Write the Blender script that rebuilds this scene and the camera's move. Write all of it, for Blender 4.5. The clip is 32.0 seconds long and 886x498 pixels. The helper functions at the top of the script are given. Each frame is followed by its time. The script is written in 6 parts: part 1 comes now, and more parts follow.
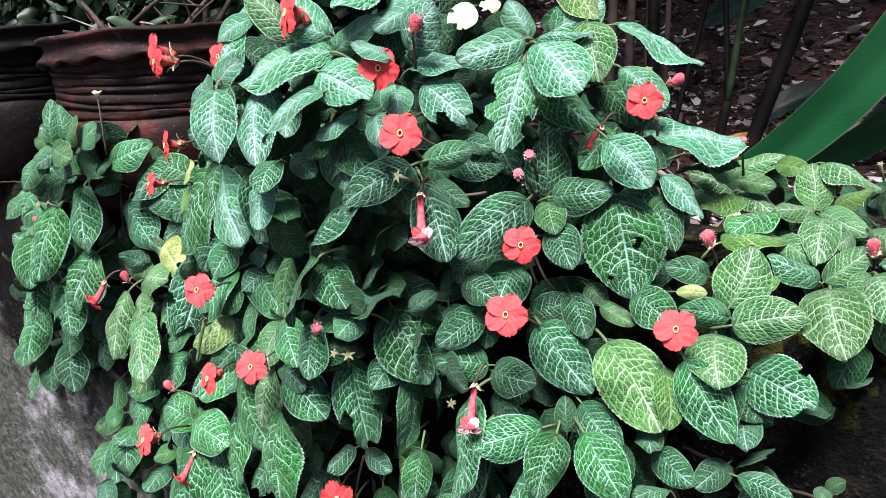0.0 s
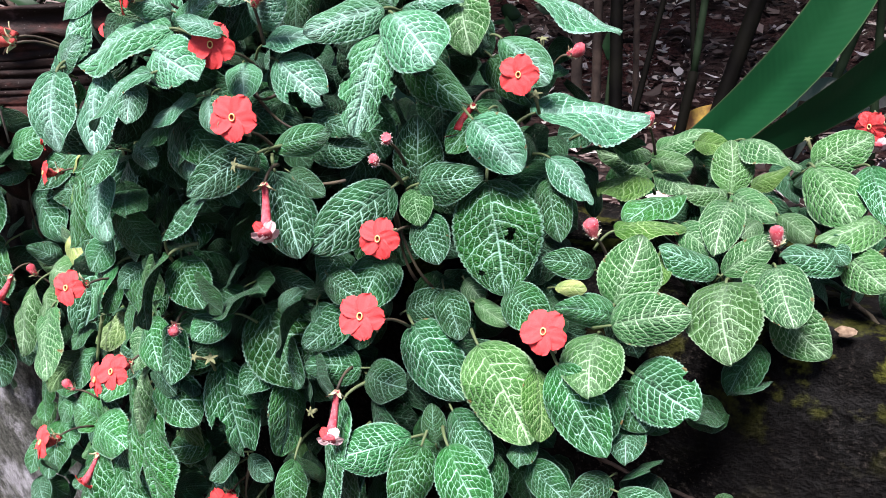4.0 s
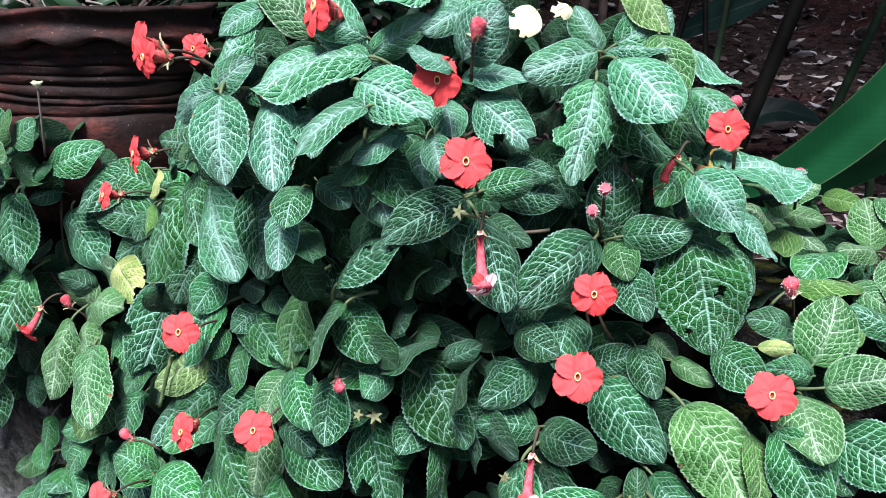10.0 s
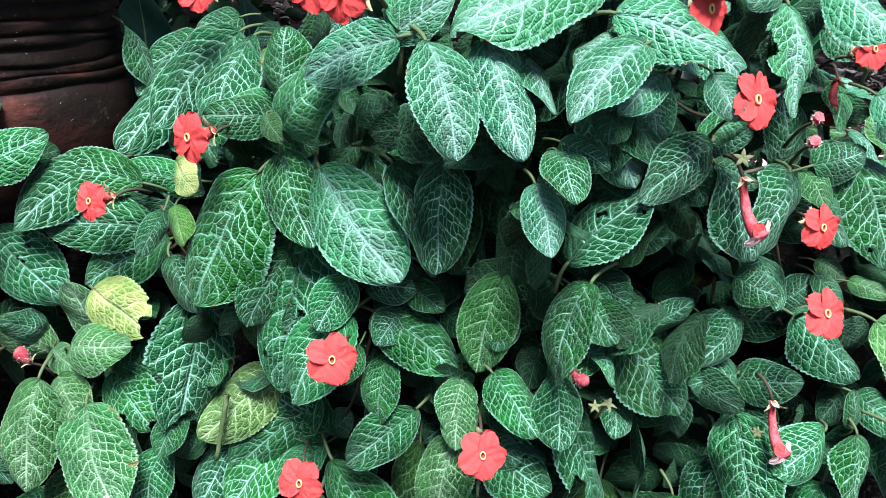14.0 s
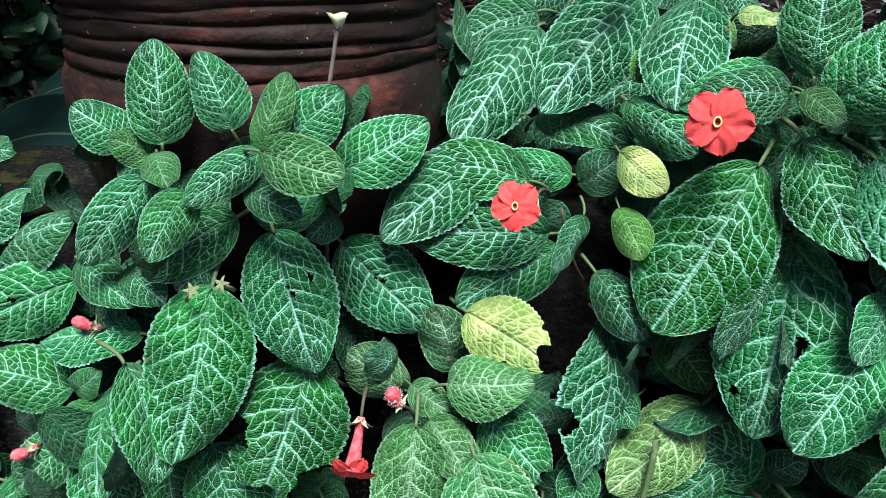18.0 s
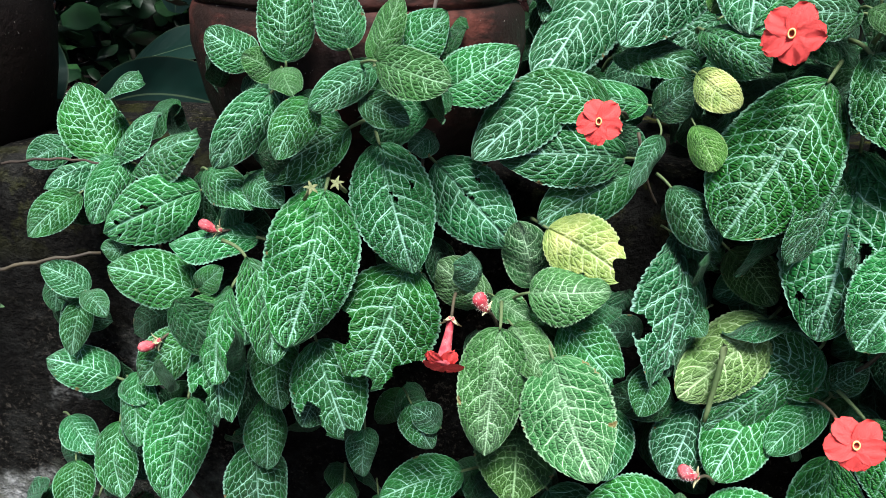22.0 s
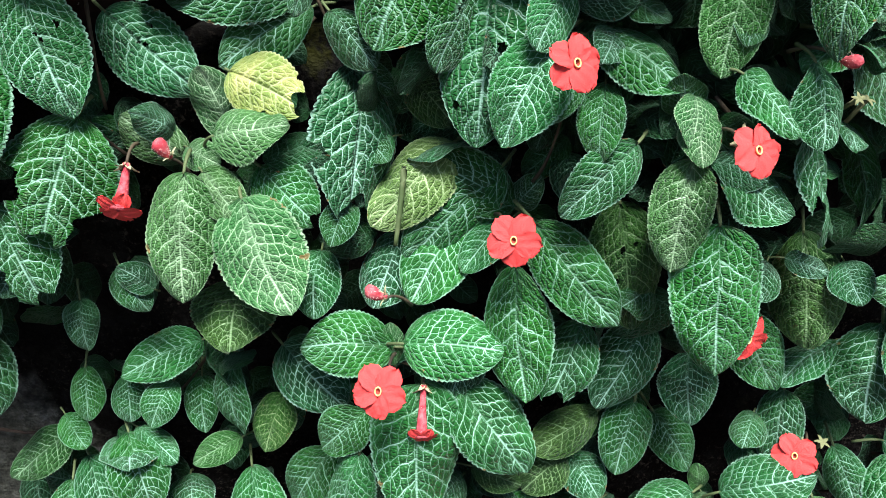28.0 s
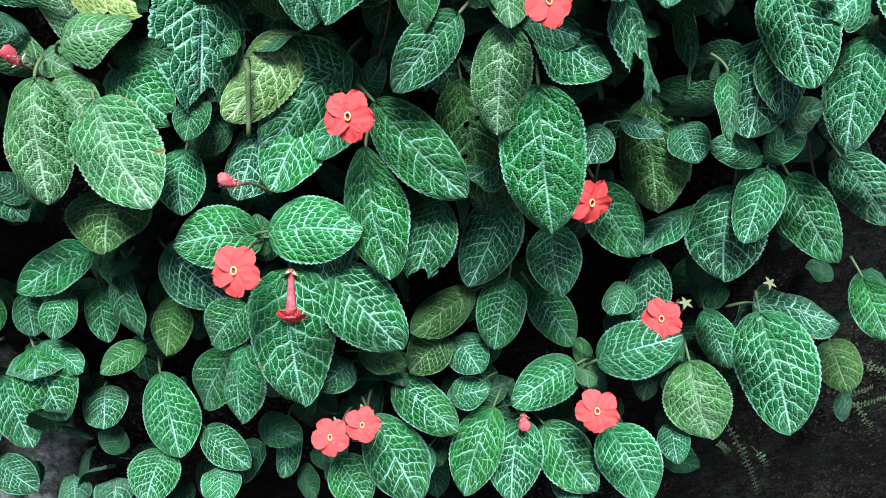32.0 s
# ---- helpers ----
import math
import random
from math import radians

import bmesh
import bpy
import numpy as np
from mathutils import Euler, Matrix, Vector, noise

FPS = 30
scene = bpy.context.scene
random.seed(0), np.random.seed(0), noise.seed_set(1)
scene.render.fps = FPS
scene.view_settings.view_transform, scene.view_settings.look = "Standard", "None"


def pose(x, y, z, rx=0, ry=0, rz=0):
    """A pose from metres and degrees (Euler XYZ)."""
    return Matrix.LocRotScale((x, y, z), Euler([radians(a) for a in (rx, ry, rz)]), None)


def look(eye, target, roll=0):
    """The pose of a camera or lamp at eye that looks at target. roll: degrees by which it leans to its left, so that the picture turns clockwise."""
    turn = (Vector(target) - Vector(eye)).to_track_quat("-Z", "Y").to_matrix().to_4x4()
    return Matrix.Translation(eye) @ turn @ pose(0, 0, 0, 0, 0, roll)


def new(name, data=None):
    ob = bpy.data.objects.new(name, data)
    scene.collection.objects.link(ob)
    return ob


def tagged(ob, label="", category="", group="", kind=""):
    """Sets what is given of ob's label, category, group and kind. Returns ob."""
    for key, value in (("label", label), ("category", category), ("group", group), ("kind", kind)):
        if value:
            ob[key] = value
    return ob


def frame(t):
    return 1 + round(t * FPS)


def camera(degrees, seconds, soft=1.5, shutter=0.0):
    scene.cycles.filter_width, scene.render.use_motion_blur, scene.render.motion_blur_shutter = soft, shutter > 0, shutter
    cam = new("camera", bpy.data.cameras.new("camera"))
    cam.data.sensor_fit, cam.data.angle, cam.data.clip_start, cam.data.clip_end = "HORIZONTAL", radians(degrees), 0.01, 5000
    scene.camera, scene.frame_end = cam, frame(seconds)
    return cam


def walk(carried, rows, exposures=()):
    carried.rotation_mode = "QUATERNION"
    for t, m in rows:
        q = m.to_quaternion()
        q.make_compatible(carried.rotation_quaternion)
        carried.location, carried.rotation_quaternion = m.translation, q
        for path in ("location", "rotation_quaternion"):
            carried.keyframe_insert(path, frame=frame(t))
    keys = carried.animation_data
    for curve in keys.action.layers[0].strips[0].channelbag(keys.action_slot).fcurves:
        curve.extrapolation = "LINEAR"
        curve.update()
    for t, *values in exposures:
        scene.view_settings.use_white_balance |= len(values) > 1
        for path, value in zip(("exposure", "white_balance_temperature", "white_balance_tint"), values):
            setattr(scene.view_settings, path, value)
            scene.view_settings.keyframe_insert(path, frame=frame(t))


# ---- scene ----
cam = camera(62.4, 32.0, 0.9)
EXPOSURE = 1.32
METRES, EYE, TILT, LEAN, TURN = 1.45, 1.25, -18.0, 1.0, 0.0
ROWS = [
    (0.0, 0.0, 0.0, 0.0, 0.0, 0.0, -0.0),
    (0.5, 0.0095, 0.0075, -0.0023, 1.82, -0.61, -0.73),
    (1.0, 0.0207, 0.0146, -0.0036, 2.03, -1.03, -0.94),
    (1.5, 0.0271, 0.0198, 0.0019, 1.77, -0.71, -0.81),
    (2.0, 0.0301, 0.0239, 0.0114, 1.69, 0.36, -0.58),
    (2.5, 0.0391, 0.0259, 0.018, 2.77, 0.79, -0.58),
    (3.0, 0.0529, 0.0263, 0.0169, 2.77, -0.08, 0.03),
    (3.5, 0.0648, 0.0295, 0.0111, 2.89, -1.2, 0.35),
    (4.0, 0.0756, 0.0351, 0.0076, 1.66, -1.89, 0.84),
    (4.5, 0.088, 0.0381, 0.0105, -0.68, -1.85, 1.61),
    (6.5, 0.067, 0.0481, 0.0121, -1.08, -1.09, 1.33),
    (7.0, 0.0508, 0.0448, 0.0136, -0.74, -0.61, 0.89),
    (7.5, 0.0351, 0.0432, 0.0134, -0.86, -0.81, 0.39),
    (8.0, 0.0133, 0.0468, 0.0146, -1.59, -0.98, -0.0),
    (8.5, -0.0113, 0.0493, 0.0186, -2.82, -0.47, 0.09),
    (9.0, -0.0362, 0.0477, 0.0178, -3.02, -0.48, 0.08),
    (9.5, -0.0497, 0.0515, 0.0187, -5.06, -0.5, -0.39),
    (10.0, -0.0619, 0.0615, 0.0222, -7.04, -0.5, -1.05),
    (10.5, -0.076, 0.0768, 0.0257, -11.11, -0.69, 0.65),
    (11.0, -0.0995, 0.087, 0.0271, -14.99, -0.82, 2.25),
    (11.5, -0.1328, 0.0943, 0.0326, -19.42, -1.33, 3.05),
    (12.0, -0.1646, 0.1057, 0.0322, -23.59, -2.41, 4.4),
    (12.5, -0.1958, 0.1153, 0.0349, -25.82, -2.24, 4.99),
    (13.0, -0.2209, 0.1266, 0.0343, -26.4, -3.82, 4.86),
    (13.5, -0.2285, 0.1467, 0.0344, -27.93, -4.88, 5.65),
    (15.5, -0.2866, 0.2732, 0.0603, -32.23, -7.35, 8.05),
    (16.0, -0.3008, 0.309, 0.0641, -31.17, -8.47, 7.63),
    (16.5, -0.313, 0.3212, 0.0691, -30.79, -7.59, 7.67),
    (17.0, -0.3281, 0.3241, 0.0719, -30.44, -7.13, 8.24),
    (17.5, -0.3551, 0.3283, 0.0743, -31.01, -6.88, 7.91),
    (18.0, -0.3671, 0.3242, 0.0661, -31.08, -6.76, 7.84),
    (18.5, -0.3785, 0.3221, 0.0634, -29.66, -5.92, 7.4),
    (19.0, -0.395, 0.3242, 0.0671, -28.74, -5.0, 7.05),
    (19.5, -0.4076, 0.3229, 0.0668, -27.62, -4.27, 6.6),
    (20.0, -0.4147, 0.3203, 0.0592, -27.06, -4.3, 6.44),
    (20.5, -0.4134, 0.3172, 0.0514, -27.39, -4.54, 6.39),
    (21.0, -0.411, 0.3131, 0.0458, -27.54, -4.9, 6.57),
    (21.5, -0.4064, 0.3089, 0.0405, -27.67, -5.14, 6.66),
    (22.0, -0.4024, 0.3067, 0.0339, -27.44, -5.71, 6.91),
    (22.5, -0.3956, 0.3049, 0.0261, -27.31, -6.54, 7.23),
    (23.0, -0.3873, 0.3025, 0.0199, -27.06, -6.83, 7.52),
    (23.5, -0.3799, 0.2991, 0.0119, -27.2, -7.61, 7.42),
    (24.0, -0.3755, 0.2959, 0.0022, -27.68, -8.17, 7.38),
    (24.5, -0.369, 0.2922, -0.0032, -28.54, -8.31, 7.74),
    (25.0, -0.3616, 0.2886, -0.0079, -29.31, -8.66, 7.93),
    (25.5, -0.3569, 0.2845, -0.0134, -29.95, -9.54, 8.07),
    (27.5, -0.3339, 0.2634, -0.0317, -32.97, -9.42, 10.44),
    (28.0, -0.3278, 0.2534, -0.0353, -34.15, -9.67, 11.41),
    (28.5, -0.3272, 0.2461, -0.0426, -34.37, -10.5, 12.34),
    (29.0, -0.3234, 0.2394, -0.0467, -34.77, -10.65, 12.78),
    (29.5, -0.3188, 0.2329, -0.0525, -35.39, -10.93, 13.06),
    (30.0, -0.3151, 0.2271, -0.0591, -36.07, -11.53, 13.63),
    (30.5, -0.3123, 0.2213, -0.0628, -36.2, -11.98, 14.45),
    (31.0, -0.3093, 0.2152, -0.0685, -36.25, -12.24, 14.8),
    (31.5, -0.3032, 0.2097, -0.0734, -35.87, -12.63, 14.97),
    (32.0, -0.2967, 0.2059, -0.0794, -35.61, -13.34, 15.29),
]
walk(cam, [(t, pose(0, 0, EYE, TILT, LEAN, TURN) @ pose(METRES * x, METRES * y, METRES * z, 90 + pitch, roll, yaw)) for t, x, y, z, yaw, pitch, roll in ROWS], [(0.0, EXPOSURE + 0.02, 6500, 22), (4.0, EXPOSURE - 0.02, 6600, 23), (7.0, EXPOSURE - 0.15, 6350, 25), (12.0, EXPOSURE - 0.12, 6200, 13), (13.5, EXPOSURE - 0.10, 6150, 8), (16.0, EXPOSURE - 0.26, 5850, 0), (19.0, EXPOSURE - 0.22, 6300, 1), (21.0, EXPOSURE - 0.20, 6450, 3), (25.0, EXPOSURE - 0.15, 6800, 14), (28.0, EXPOSURE - 0.15, 6700, 11), (30.0, EXPOSURE - 0.16, 6150, 5), (31.0, EXPOSURE - 0.19, 5950, 3), (32.0, EXPOSURE - 0.19, 5900, 3)])

# ---------------------------------------------------------------- light
world = bpy.data.worlds.new("overcast_garden")
world.use_nodes = True
scene.world = world
wn = world.node_tree.nodes
sky = wn.new("ShaderNodeTexSky")
sky.sky_type = 'NISHITA'
sky.sun_disc = False
sky.sun_elevation = radians(64)
sky.sun_rotation = radians(204)
world.node_tree.links.new(sky.outputs[0], wn["Background"].inputs[0])
wn["Background"].inputs[1].default_value = 0.056
sun = new("sun", bpy.data.lights.new("sun", 'SUN'))
sun.data.energy, sun.data.angle, sun.data.color = 5.0, radians(24), (1.0, 0.99, 0.97)
sun.matrix_world = look((-0.8, -1.0, 4.6), (-0.1, 0.6, 1.0))

# ---------------------------------------------------------------- wall axes: u along the wall, n out of it
ORIGIN = Vector((-0.611, 0.974, 0.0))
ALONG, OUT, UP = Vector((0.881, -0.473, 0)), Vector((-0.473, -0.881, 0)), Vector((0, 0, 1))
TOP = 1.0265


def spot(u, n, z):
    return ORIGIN + ALONG * u + OUT * n + UP * z


def set_back(u):
    """The wall runs a little askew."""
    return -0.062 + 0.064 * u


rnd = random.Random(7)


# ---------------------------------------------------------------- node helpers
class Nodes:
    def __init__(self, name, rough=0.5, spec=0.5):
        self.mat = bpy.data.materials.new(name)
        self.mat.use_nodes = True
        self.t = self.mat.node_tree
        self.b = self.t.nodes["Principled BSDF"]
        self.b.inputs["Roughness"].default_value = rough
        self.b.inputs["Specular IOR Level"].default_value = spec

    def put(self, socket, v):
        if isinstance(v, bpy.types.NodeSocket):
            self.t.links.new(v, socket)
        else:
            socket.default_value = v

    def math(self, op, a, b=0.0, c=0.0):
        n = self.t.nodes.new("ShaderNodeMath")
        n.operation = op
        for s, v in zip(n.inputs, (a, b, c)):
            self.put(s, v)
        return n.outputs[0]

    def step(self, v, lo, hi, a=0.0, b=1.0):
        n = self.t.nodes.new("ShaderNodeMapRange")
        n.interpolation_type = 'SMOOTHSTEP'
        for s, x in zip(n.inputs, (v, lo, hi, a, b)):
            self.put(s, x)
        return n.outputs[0]

    def mix(self, f, a, b):
        n = self.t.nodes.new("ShaderNodeMix")
        n.data_type = 'RGBA'
        self.put(n.inputs[0], f)
        for s, v in ((n.inputs[6], a), (n.inputs[7], b)):
            self.put(s, v if isinstance(v, bpy.types.NodeSocket) else (*v, 1.0))
        return n.outputs[2]

    def coords(self, kind="Object"):
        return self.t.nodes.new("ShaderNodeTexCoord").outputs[kind]

    def scaled(self, v, s, off=None):
        n = self.t.nodes.new("ShaderNodeVectorMath")
        n.operation = 'MULTIPLY_ADD'
        self.put(n.inputs[0], v)
        n.inputs[1].default_value = s if isinstance(s, tuple) else (s, s, s)
        if off is not None:
            self.put(n.inputs[2], off)
        return n.outputs[0]

    def noise(self, v, scale, detail=3.0, rough=0.55):
        n = self.t.nodes.new("ShaderNodeTexNoise")
        self.put(n.inputs["Vector"], v)
        n.inputs["Scale"].default_value, n.inputs["Detail"].default_value, n.inputs["Roughness"].default_value = scale, detail, rough
        return n.outputs[0]

    def cells(self, v, scale, feature='DISTANCE_TO_EDGE', scatter=1.0):
        n = self.t.nodes.new("ShaderNodeTexVoronoi")
        n.feature = feature
        n.voronoi_dimensions = '2D'
        n.inputs["Randomness"].default_value = scatter
        self.put(n.inputs["Vector"], v)
        n.inputs["Scale"].default_value = scale
        return n.outputs["Distance"]

    def spread(self, v):
        n = self.t.nodes.new("ShaderNodeCombineXYZ")
        self.put(n.inputs[0], v)
        self.put(n.inputs[1], v)
        return n.outputs[0]

    def random(self):
        return self.t.nodes.new("ShaderNodeObjectInfo").outputs["Random"]

    def color(self, v):
        self.put(self.b.inputs["Base Color"], v if isinstance(v, bpy.types.NodeSocket) else (*v, 1.0))

    def rough(self, v):
        self.put(self.b.inputs["Roughness"], v)

    def bump(self, h, strength, dist):
        n = self.t.nodes.new("ShaderNodeBump")
        n.inputs["Strength"].default_value, n.inputs["Distance"].default_value = strength, dist
        self.put(n.inputs["Height"], h)
        self.t.links.new(n.outputs[0], self.b.inputs["Normal"])


# ---------------------------------------------------------------- materials
def flat_x(m, uv_node):
    n = m.t.nodes.new("ShaderNodeSeparateXYZ")
    m.put(n.inputs[0], uv_node.outputs[0])
    return n.outputs[0]


def leaf_material(name, dark, light, vein, amount, cell_bump=0.9, silver_sheen=0.0):
    """Quilted flame violet leaf: midrib, arching side veins, cross veins like brickwork, pebbled cells."""
    m = Nodes(name, 0.5, 0.26)
    uv = m.t.nodes.new("ShaderNodeSeparateXYZ")
    m.put(uv.inputs[0], m.coords("UV"))
    s = m.math('MULTIPLY_ADD', uv.outputs[0], 2.0, -1.0)
    q = m.math('ABSOLUTE', s)
    y = uv.outputs[1]
    island = m.t.nodes.new("ShaderNodeNewGeometry").outputs["Random Per Island"]
    r = m.math('FRACT', m.math('ADD', m.random(), island))
    shift = m.t.nodes.new("ShaderNodeCombineXYZ")
    m.put(shift.inputs[0], m.math('MULTIPLY', r, 37.0))
    m.put(shift.inputs[1], m.math('MULTIPLY', r, 91.0))
    flat = m.t.nodes.new("ShaderNodeUVMap")
    flat.uv_map = "flat"
    p = m.scaled(flat.outputs[0], (0.66, 1.0, 0.3), shift.outputs[0])
    wob = m.math('SUBTRACT', m.noise(p, 6.0, 3.0), 0.5)
    wob2 = m.math('SUBTRACT', m.noise(p, 14.0, 2.0), 0.5)
    # side veins leave the midrib and arch towards the tip; the two halves do not mirror
    half = m.math('MULTIPLY', m.math('SIGN', s), 0.21)
    v = m.math('SUBTRACT', y, m.math('MULTIPLY', m.math('POWER', q, 1.3), 0.24))
    v = m.math('MULTIPLY_ADD', v, 6.0, m.math('MULTIPLY_ADD', wob, 0.55, half))
    f = m.math('FRACT', v)
    d = m.math('SUBTRACT', 0.5, m.math('ABSOLUTE', m.math('SUBTRACT', f, 0.5)))
    # the net between them: rounded cells in rows, smaller towards the rim
    rows_of = m.t.nodes.new("ShaderNodeCombineXYZ")
    m.put(rows_of.inputs[0], m.math('ADD', m.math('MULTIPLY_ADD', s, 3.8, m.math('MULTIPLY', flat_x(m, flat), 4.0)), m.math('MULTIPLY_ADD', wob2, 0.5, m.math('MULTIPLY', r, 40.0))))
    m.put(rows_of.inputs[1], m.math('MULTIPLY_ADD', v, 1.9, m.math('MULTIPLY', wob2, 0.35)))
    edge = m.cells(rows_of.outputs[0], 1.0, 'DISTANCE_TO_EDGE', 0.72)
    thin = m.step(q, 0.2, 0.95, 0.03, 0.024)
    net = m.math('MULTIPLY', m.step(edge, m.math('MULTIPLY', thin, 0.4), m.math('MULTIPLY', thin, 2.0), 1.0, 0.0), m.math('MULTIPLY', m.step(m.noise(p, 3.5, 2.0), 0.32, 0.62, 0.3, 0.82), m.step(q, 1.0, 0.72, 0.6, 1.0)))
    wide = m.math('MULTIPLY_ADD', q, -0.026, 0.055)
    side = m.math('MULTIPLY', m.math('MULTIPLY', m.step(d, m.math('MULTIPLY', wide, 0.25), wide, 1.0, 0.0), m.step(q, 0.92, 0.6, 0.0, 1.0)), m.step(m.noise(p, 5.0, 2.0), 0.35, 0.6, 0.45, 1.0))
    mid = m.math('MULTIPLY', m.step(m.math('MULTIPLY', q, m.math('SUBTRACT', 1.25, y)), 0.004, 0.027, 1.0, 0.0), m.step(y, 0.2, 0.75, 0.14, 0.85))
    bent = m.scaled(p, 1.0, m.scaled(m.spread(wob2), 0.03))
    rim = m.math('MULTIPLY', m.step(q, 0.93, 0.98), 0.55)
    veins = m.math('MAXIMUM', m.math('MAXIMUM', mid, side), m.math('MAXIMUM', net, rim))
    strength = m.math('MULTIPLY', m.step(m.noise(p, 2.2, 2.0), 0.25, 0.65, 0.6, 1.0), m.math('MULTIPLY', m.step(y, 0.0, 0.35, 0.45, 1.0), m.math('MULTIPLY_ADD', r, 0.3, amount - 0.15)))
    dome = m.math('MINIMUM', m.step(edge, 0.0, 0.34), m.math('MINIMUM', m.step(d, 0.0, 0.2), m.step(q, 0.0, 0.1)))
    fine = m.cells(m.scaled(bent, (0.7, 1.3, 1.0)), 34.0)
    pebble = m.step(fine, 0.0, 0.3)
    height = m.math('MULTIPLY_ADD', m.math('MULTIPLY', pebble, m.math('MULTIPLY_ADD', dome, 0.7, 0.3)), 0.6, m.math('MULTIPLY', dome, 0.5))
    green = m.mix(m.step(m.noise(p, 2.5, 4.0), 0.3, 0.75), dark, light)
    # grooves between pebbles are coloured darker, painting in the shade of the relief
    green = m.mix(m.math('MULTIPLY', m.step(fine, 0.14, 0.0), 0.42), green, tuple(k * 0.5 for k in dark))
    tint = m.t.nodes.new("ShaderNodeHueSaturation")
    m.put(tint.inputs["Hue"], m.math('MULTIPLY_ADD', r, 0.034, 0.478))
    m.put(tint.inputs["Value"], m.math('MULTIPLY_ADD', m.math('FRACT', m.math('MULTIPLY', r, 7.3)), 0.6, 0.68))
    m.put(tint.inputs["Color"], green)
    # pale down lies along the midrib and on either side of the veins
    # a high amount also paints the sky's sheen into the leaf colour
    film = m.math('MULTIPLY', m.step(m.math('MULTIPLY_ADD', wob, 0.6, m.math('MULTIPLY', q, m.math('SUBTRACT', 1.3, y))), 0.42, 0.0), max(silver_sheen, 0.06))
    ground_green = m.mix(film, tint.outputs[0], tuple(0.55 * k for k in vein))
    halo = m.math('MULTIPLY', m.math('MAXIMUM', m.step(d, 0.03, 0.2, 1.0, 0.0), m.step(edge, 0.02, 0.22, 0.75, 0.0)), m.math('MULTIPLY', strength, 0.3))
    ground_green = m.mix(halo, ground_green, tuple(1.2 * k + 0.1 * v for k, v in zip(light, vein)))
    col = m.mix(m.math('MULTIPLY', veins, strength), ground_green, vein)
    # scorched brown spots, mostly on the rim of some leaves
    spot_size = m.math('ADD', m.noise(p, 7.0, 4.0), m.math('ADD', m.step(q, 0.7, 1.0, -0.06, 0.07), m.math('MULTIPLY', r, 0.05)))
    col = m.mix(m.step(spot_size, 0.72, 0.76, 0.0, 0.85), col, (0.16, 0.1, 0.035))
    m.color(col)
    m.rough(m.math('MULTIPLY_ADD', m.noise(p, 40.0, 2.0), 0.25, 0.3))
    m.bump(height, cell_bump, 0.0013)
    m.b.inputs["Sheen Weight"].default_value = 0.06
    m.b.inputs["Sheen Roughness"].default_value = 0.4
    m.b.inputs["Sheen Tint"].default_value = (0.75, 0.95, 0.9, 1)
    return m.mat


VEIN = (0.36, 0.65, 0.52)
LEAF = {
    'green': leaf_material("leaf_green", (0.006, 0.078, 0.014), (0.02, 0.165, 0.034), VEIN, 0.92),
    # paler copy for the crown: silver down plus sky light painted as colour
    'silver_sheen': leaf_material("leaf_silver_skylit", (0.026, 0.15, 0.062), (0.06, 0.245, 0.12), (0.46, 0.76, 0.66), 0.85, 0.9, 0.46),
    # darker copy of the green leaf: partly deeper pigment, partly shade in the colour
    'deep_shade': leaf_material("leaf_deep_shade_green", (0.0035, 0.052, 0.011), (0.013, 0.115, 0.026), (0.34, 0.6, 0.5), 0.82),
    'soft': leaf_material("leaf_light_green", (0.022, 0.115, 0.025), (0.05, 0.18, 0.05), (0.46, 0.66, 0.45), 0.75, 0.9, 0.2),
    'pale': leaf_material("leaf_pale_green", (0.032, 0.14, 0.028), (0.075, 0.22, 0.06), (0.52, 0.7, 0.48), 0.72),
    'young': leaf_material("leaf_young_green", (0.014, 0.1, 0.016), (0.034, 0.165, 0.032), (0.4, 0.64, 0.42), 0.66),
    'lime': leaf_material("leaf_lime", (0.025, 0.11, 0.014), (0.055, 0.17, 0.026), (0.4, 0.58, 0.3), 0.65, 0.7),
    'yellow': leaf_material("leaf_yellowing", (0.12, 0.24, 0.045), (0.38, 0.43, 0.15), (0.6, 0.66, 0.42), 0.7, 0.6),
    'old': leaf_material("leaf_olive_old", (0.01, 0.05, 0.008), (0.03, 0.09, 0.014), (0.28, 0.46, 0.24), 0.6),
    # darker leaf colour for the inner mat: the shade there is painted in
    'inner_shade': leaf_material("leaf_inner_shade", (0.0025, 0.036, 0.008), (0.008, 0.078, 0.018), (0.2, 0.4, 0.3), 0.6),
    'under': leaf_material("leaf_pale_underside", (0.065, 0.16, 0.035), (0.13, 0.24, 0.07), (0.45, 0.58, 0.34), 0.85, 0.9, 0.15),
}


def plain_material(name, a, b, scale, rough=0.6, bump=0.0, dist=0.002, spec=0.4, detail=5.0):
    m = Nodes(name, rough, spec)
    c = m.coords("Object")
    n = m.noise(c, scale, detail)
    m.color(m.mix(m.step(n, 0.32, 0.68), a, b))
    if bump:
        m.bump(m.noise(c, scale * 3, 4.0), bump, dist)
    return m.mat


LEAF['cream'] = plain_material("leaf_cream", (0.46, 0.52, 0.22), (0.74, 0.74, 0.52), 60, 0.6, 0.2)
STEM = plain_material("stem_brown_green", (0.03, 0.022, 0.016), (0.075, 0.06, 0.036), 60, 0.7, 0.4)
PETIOLE = plain_material("petiole_green", (0.06, 0.1, 0.035), (0.13, 0.17, 0.08), 60, 0.6, 0.3)
PETAL = plain_material("petal_coral", (0.74, 0.04, 0.044), (0.88, 0.105, 0.1), 160, 0.6, 0.5, 0.0008, 0.25)
TUBE_RED = plain_material("tube_hairy_red", (0.3, 0.035, 0.035), (0.5, 0.09, 0.08), 220, 0.75, 0.8, 0.001, 0.2)
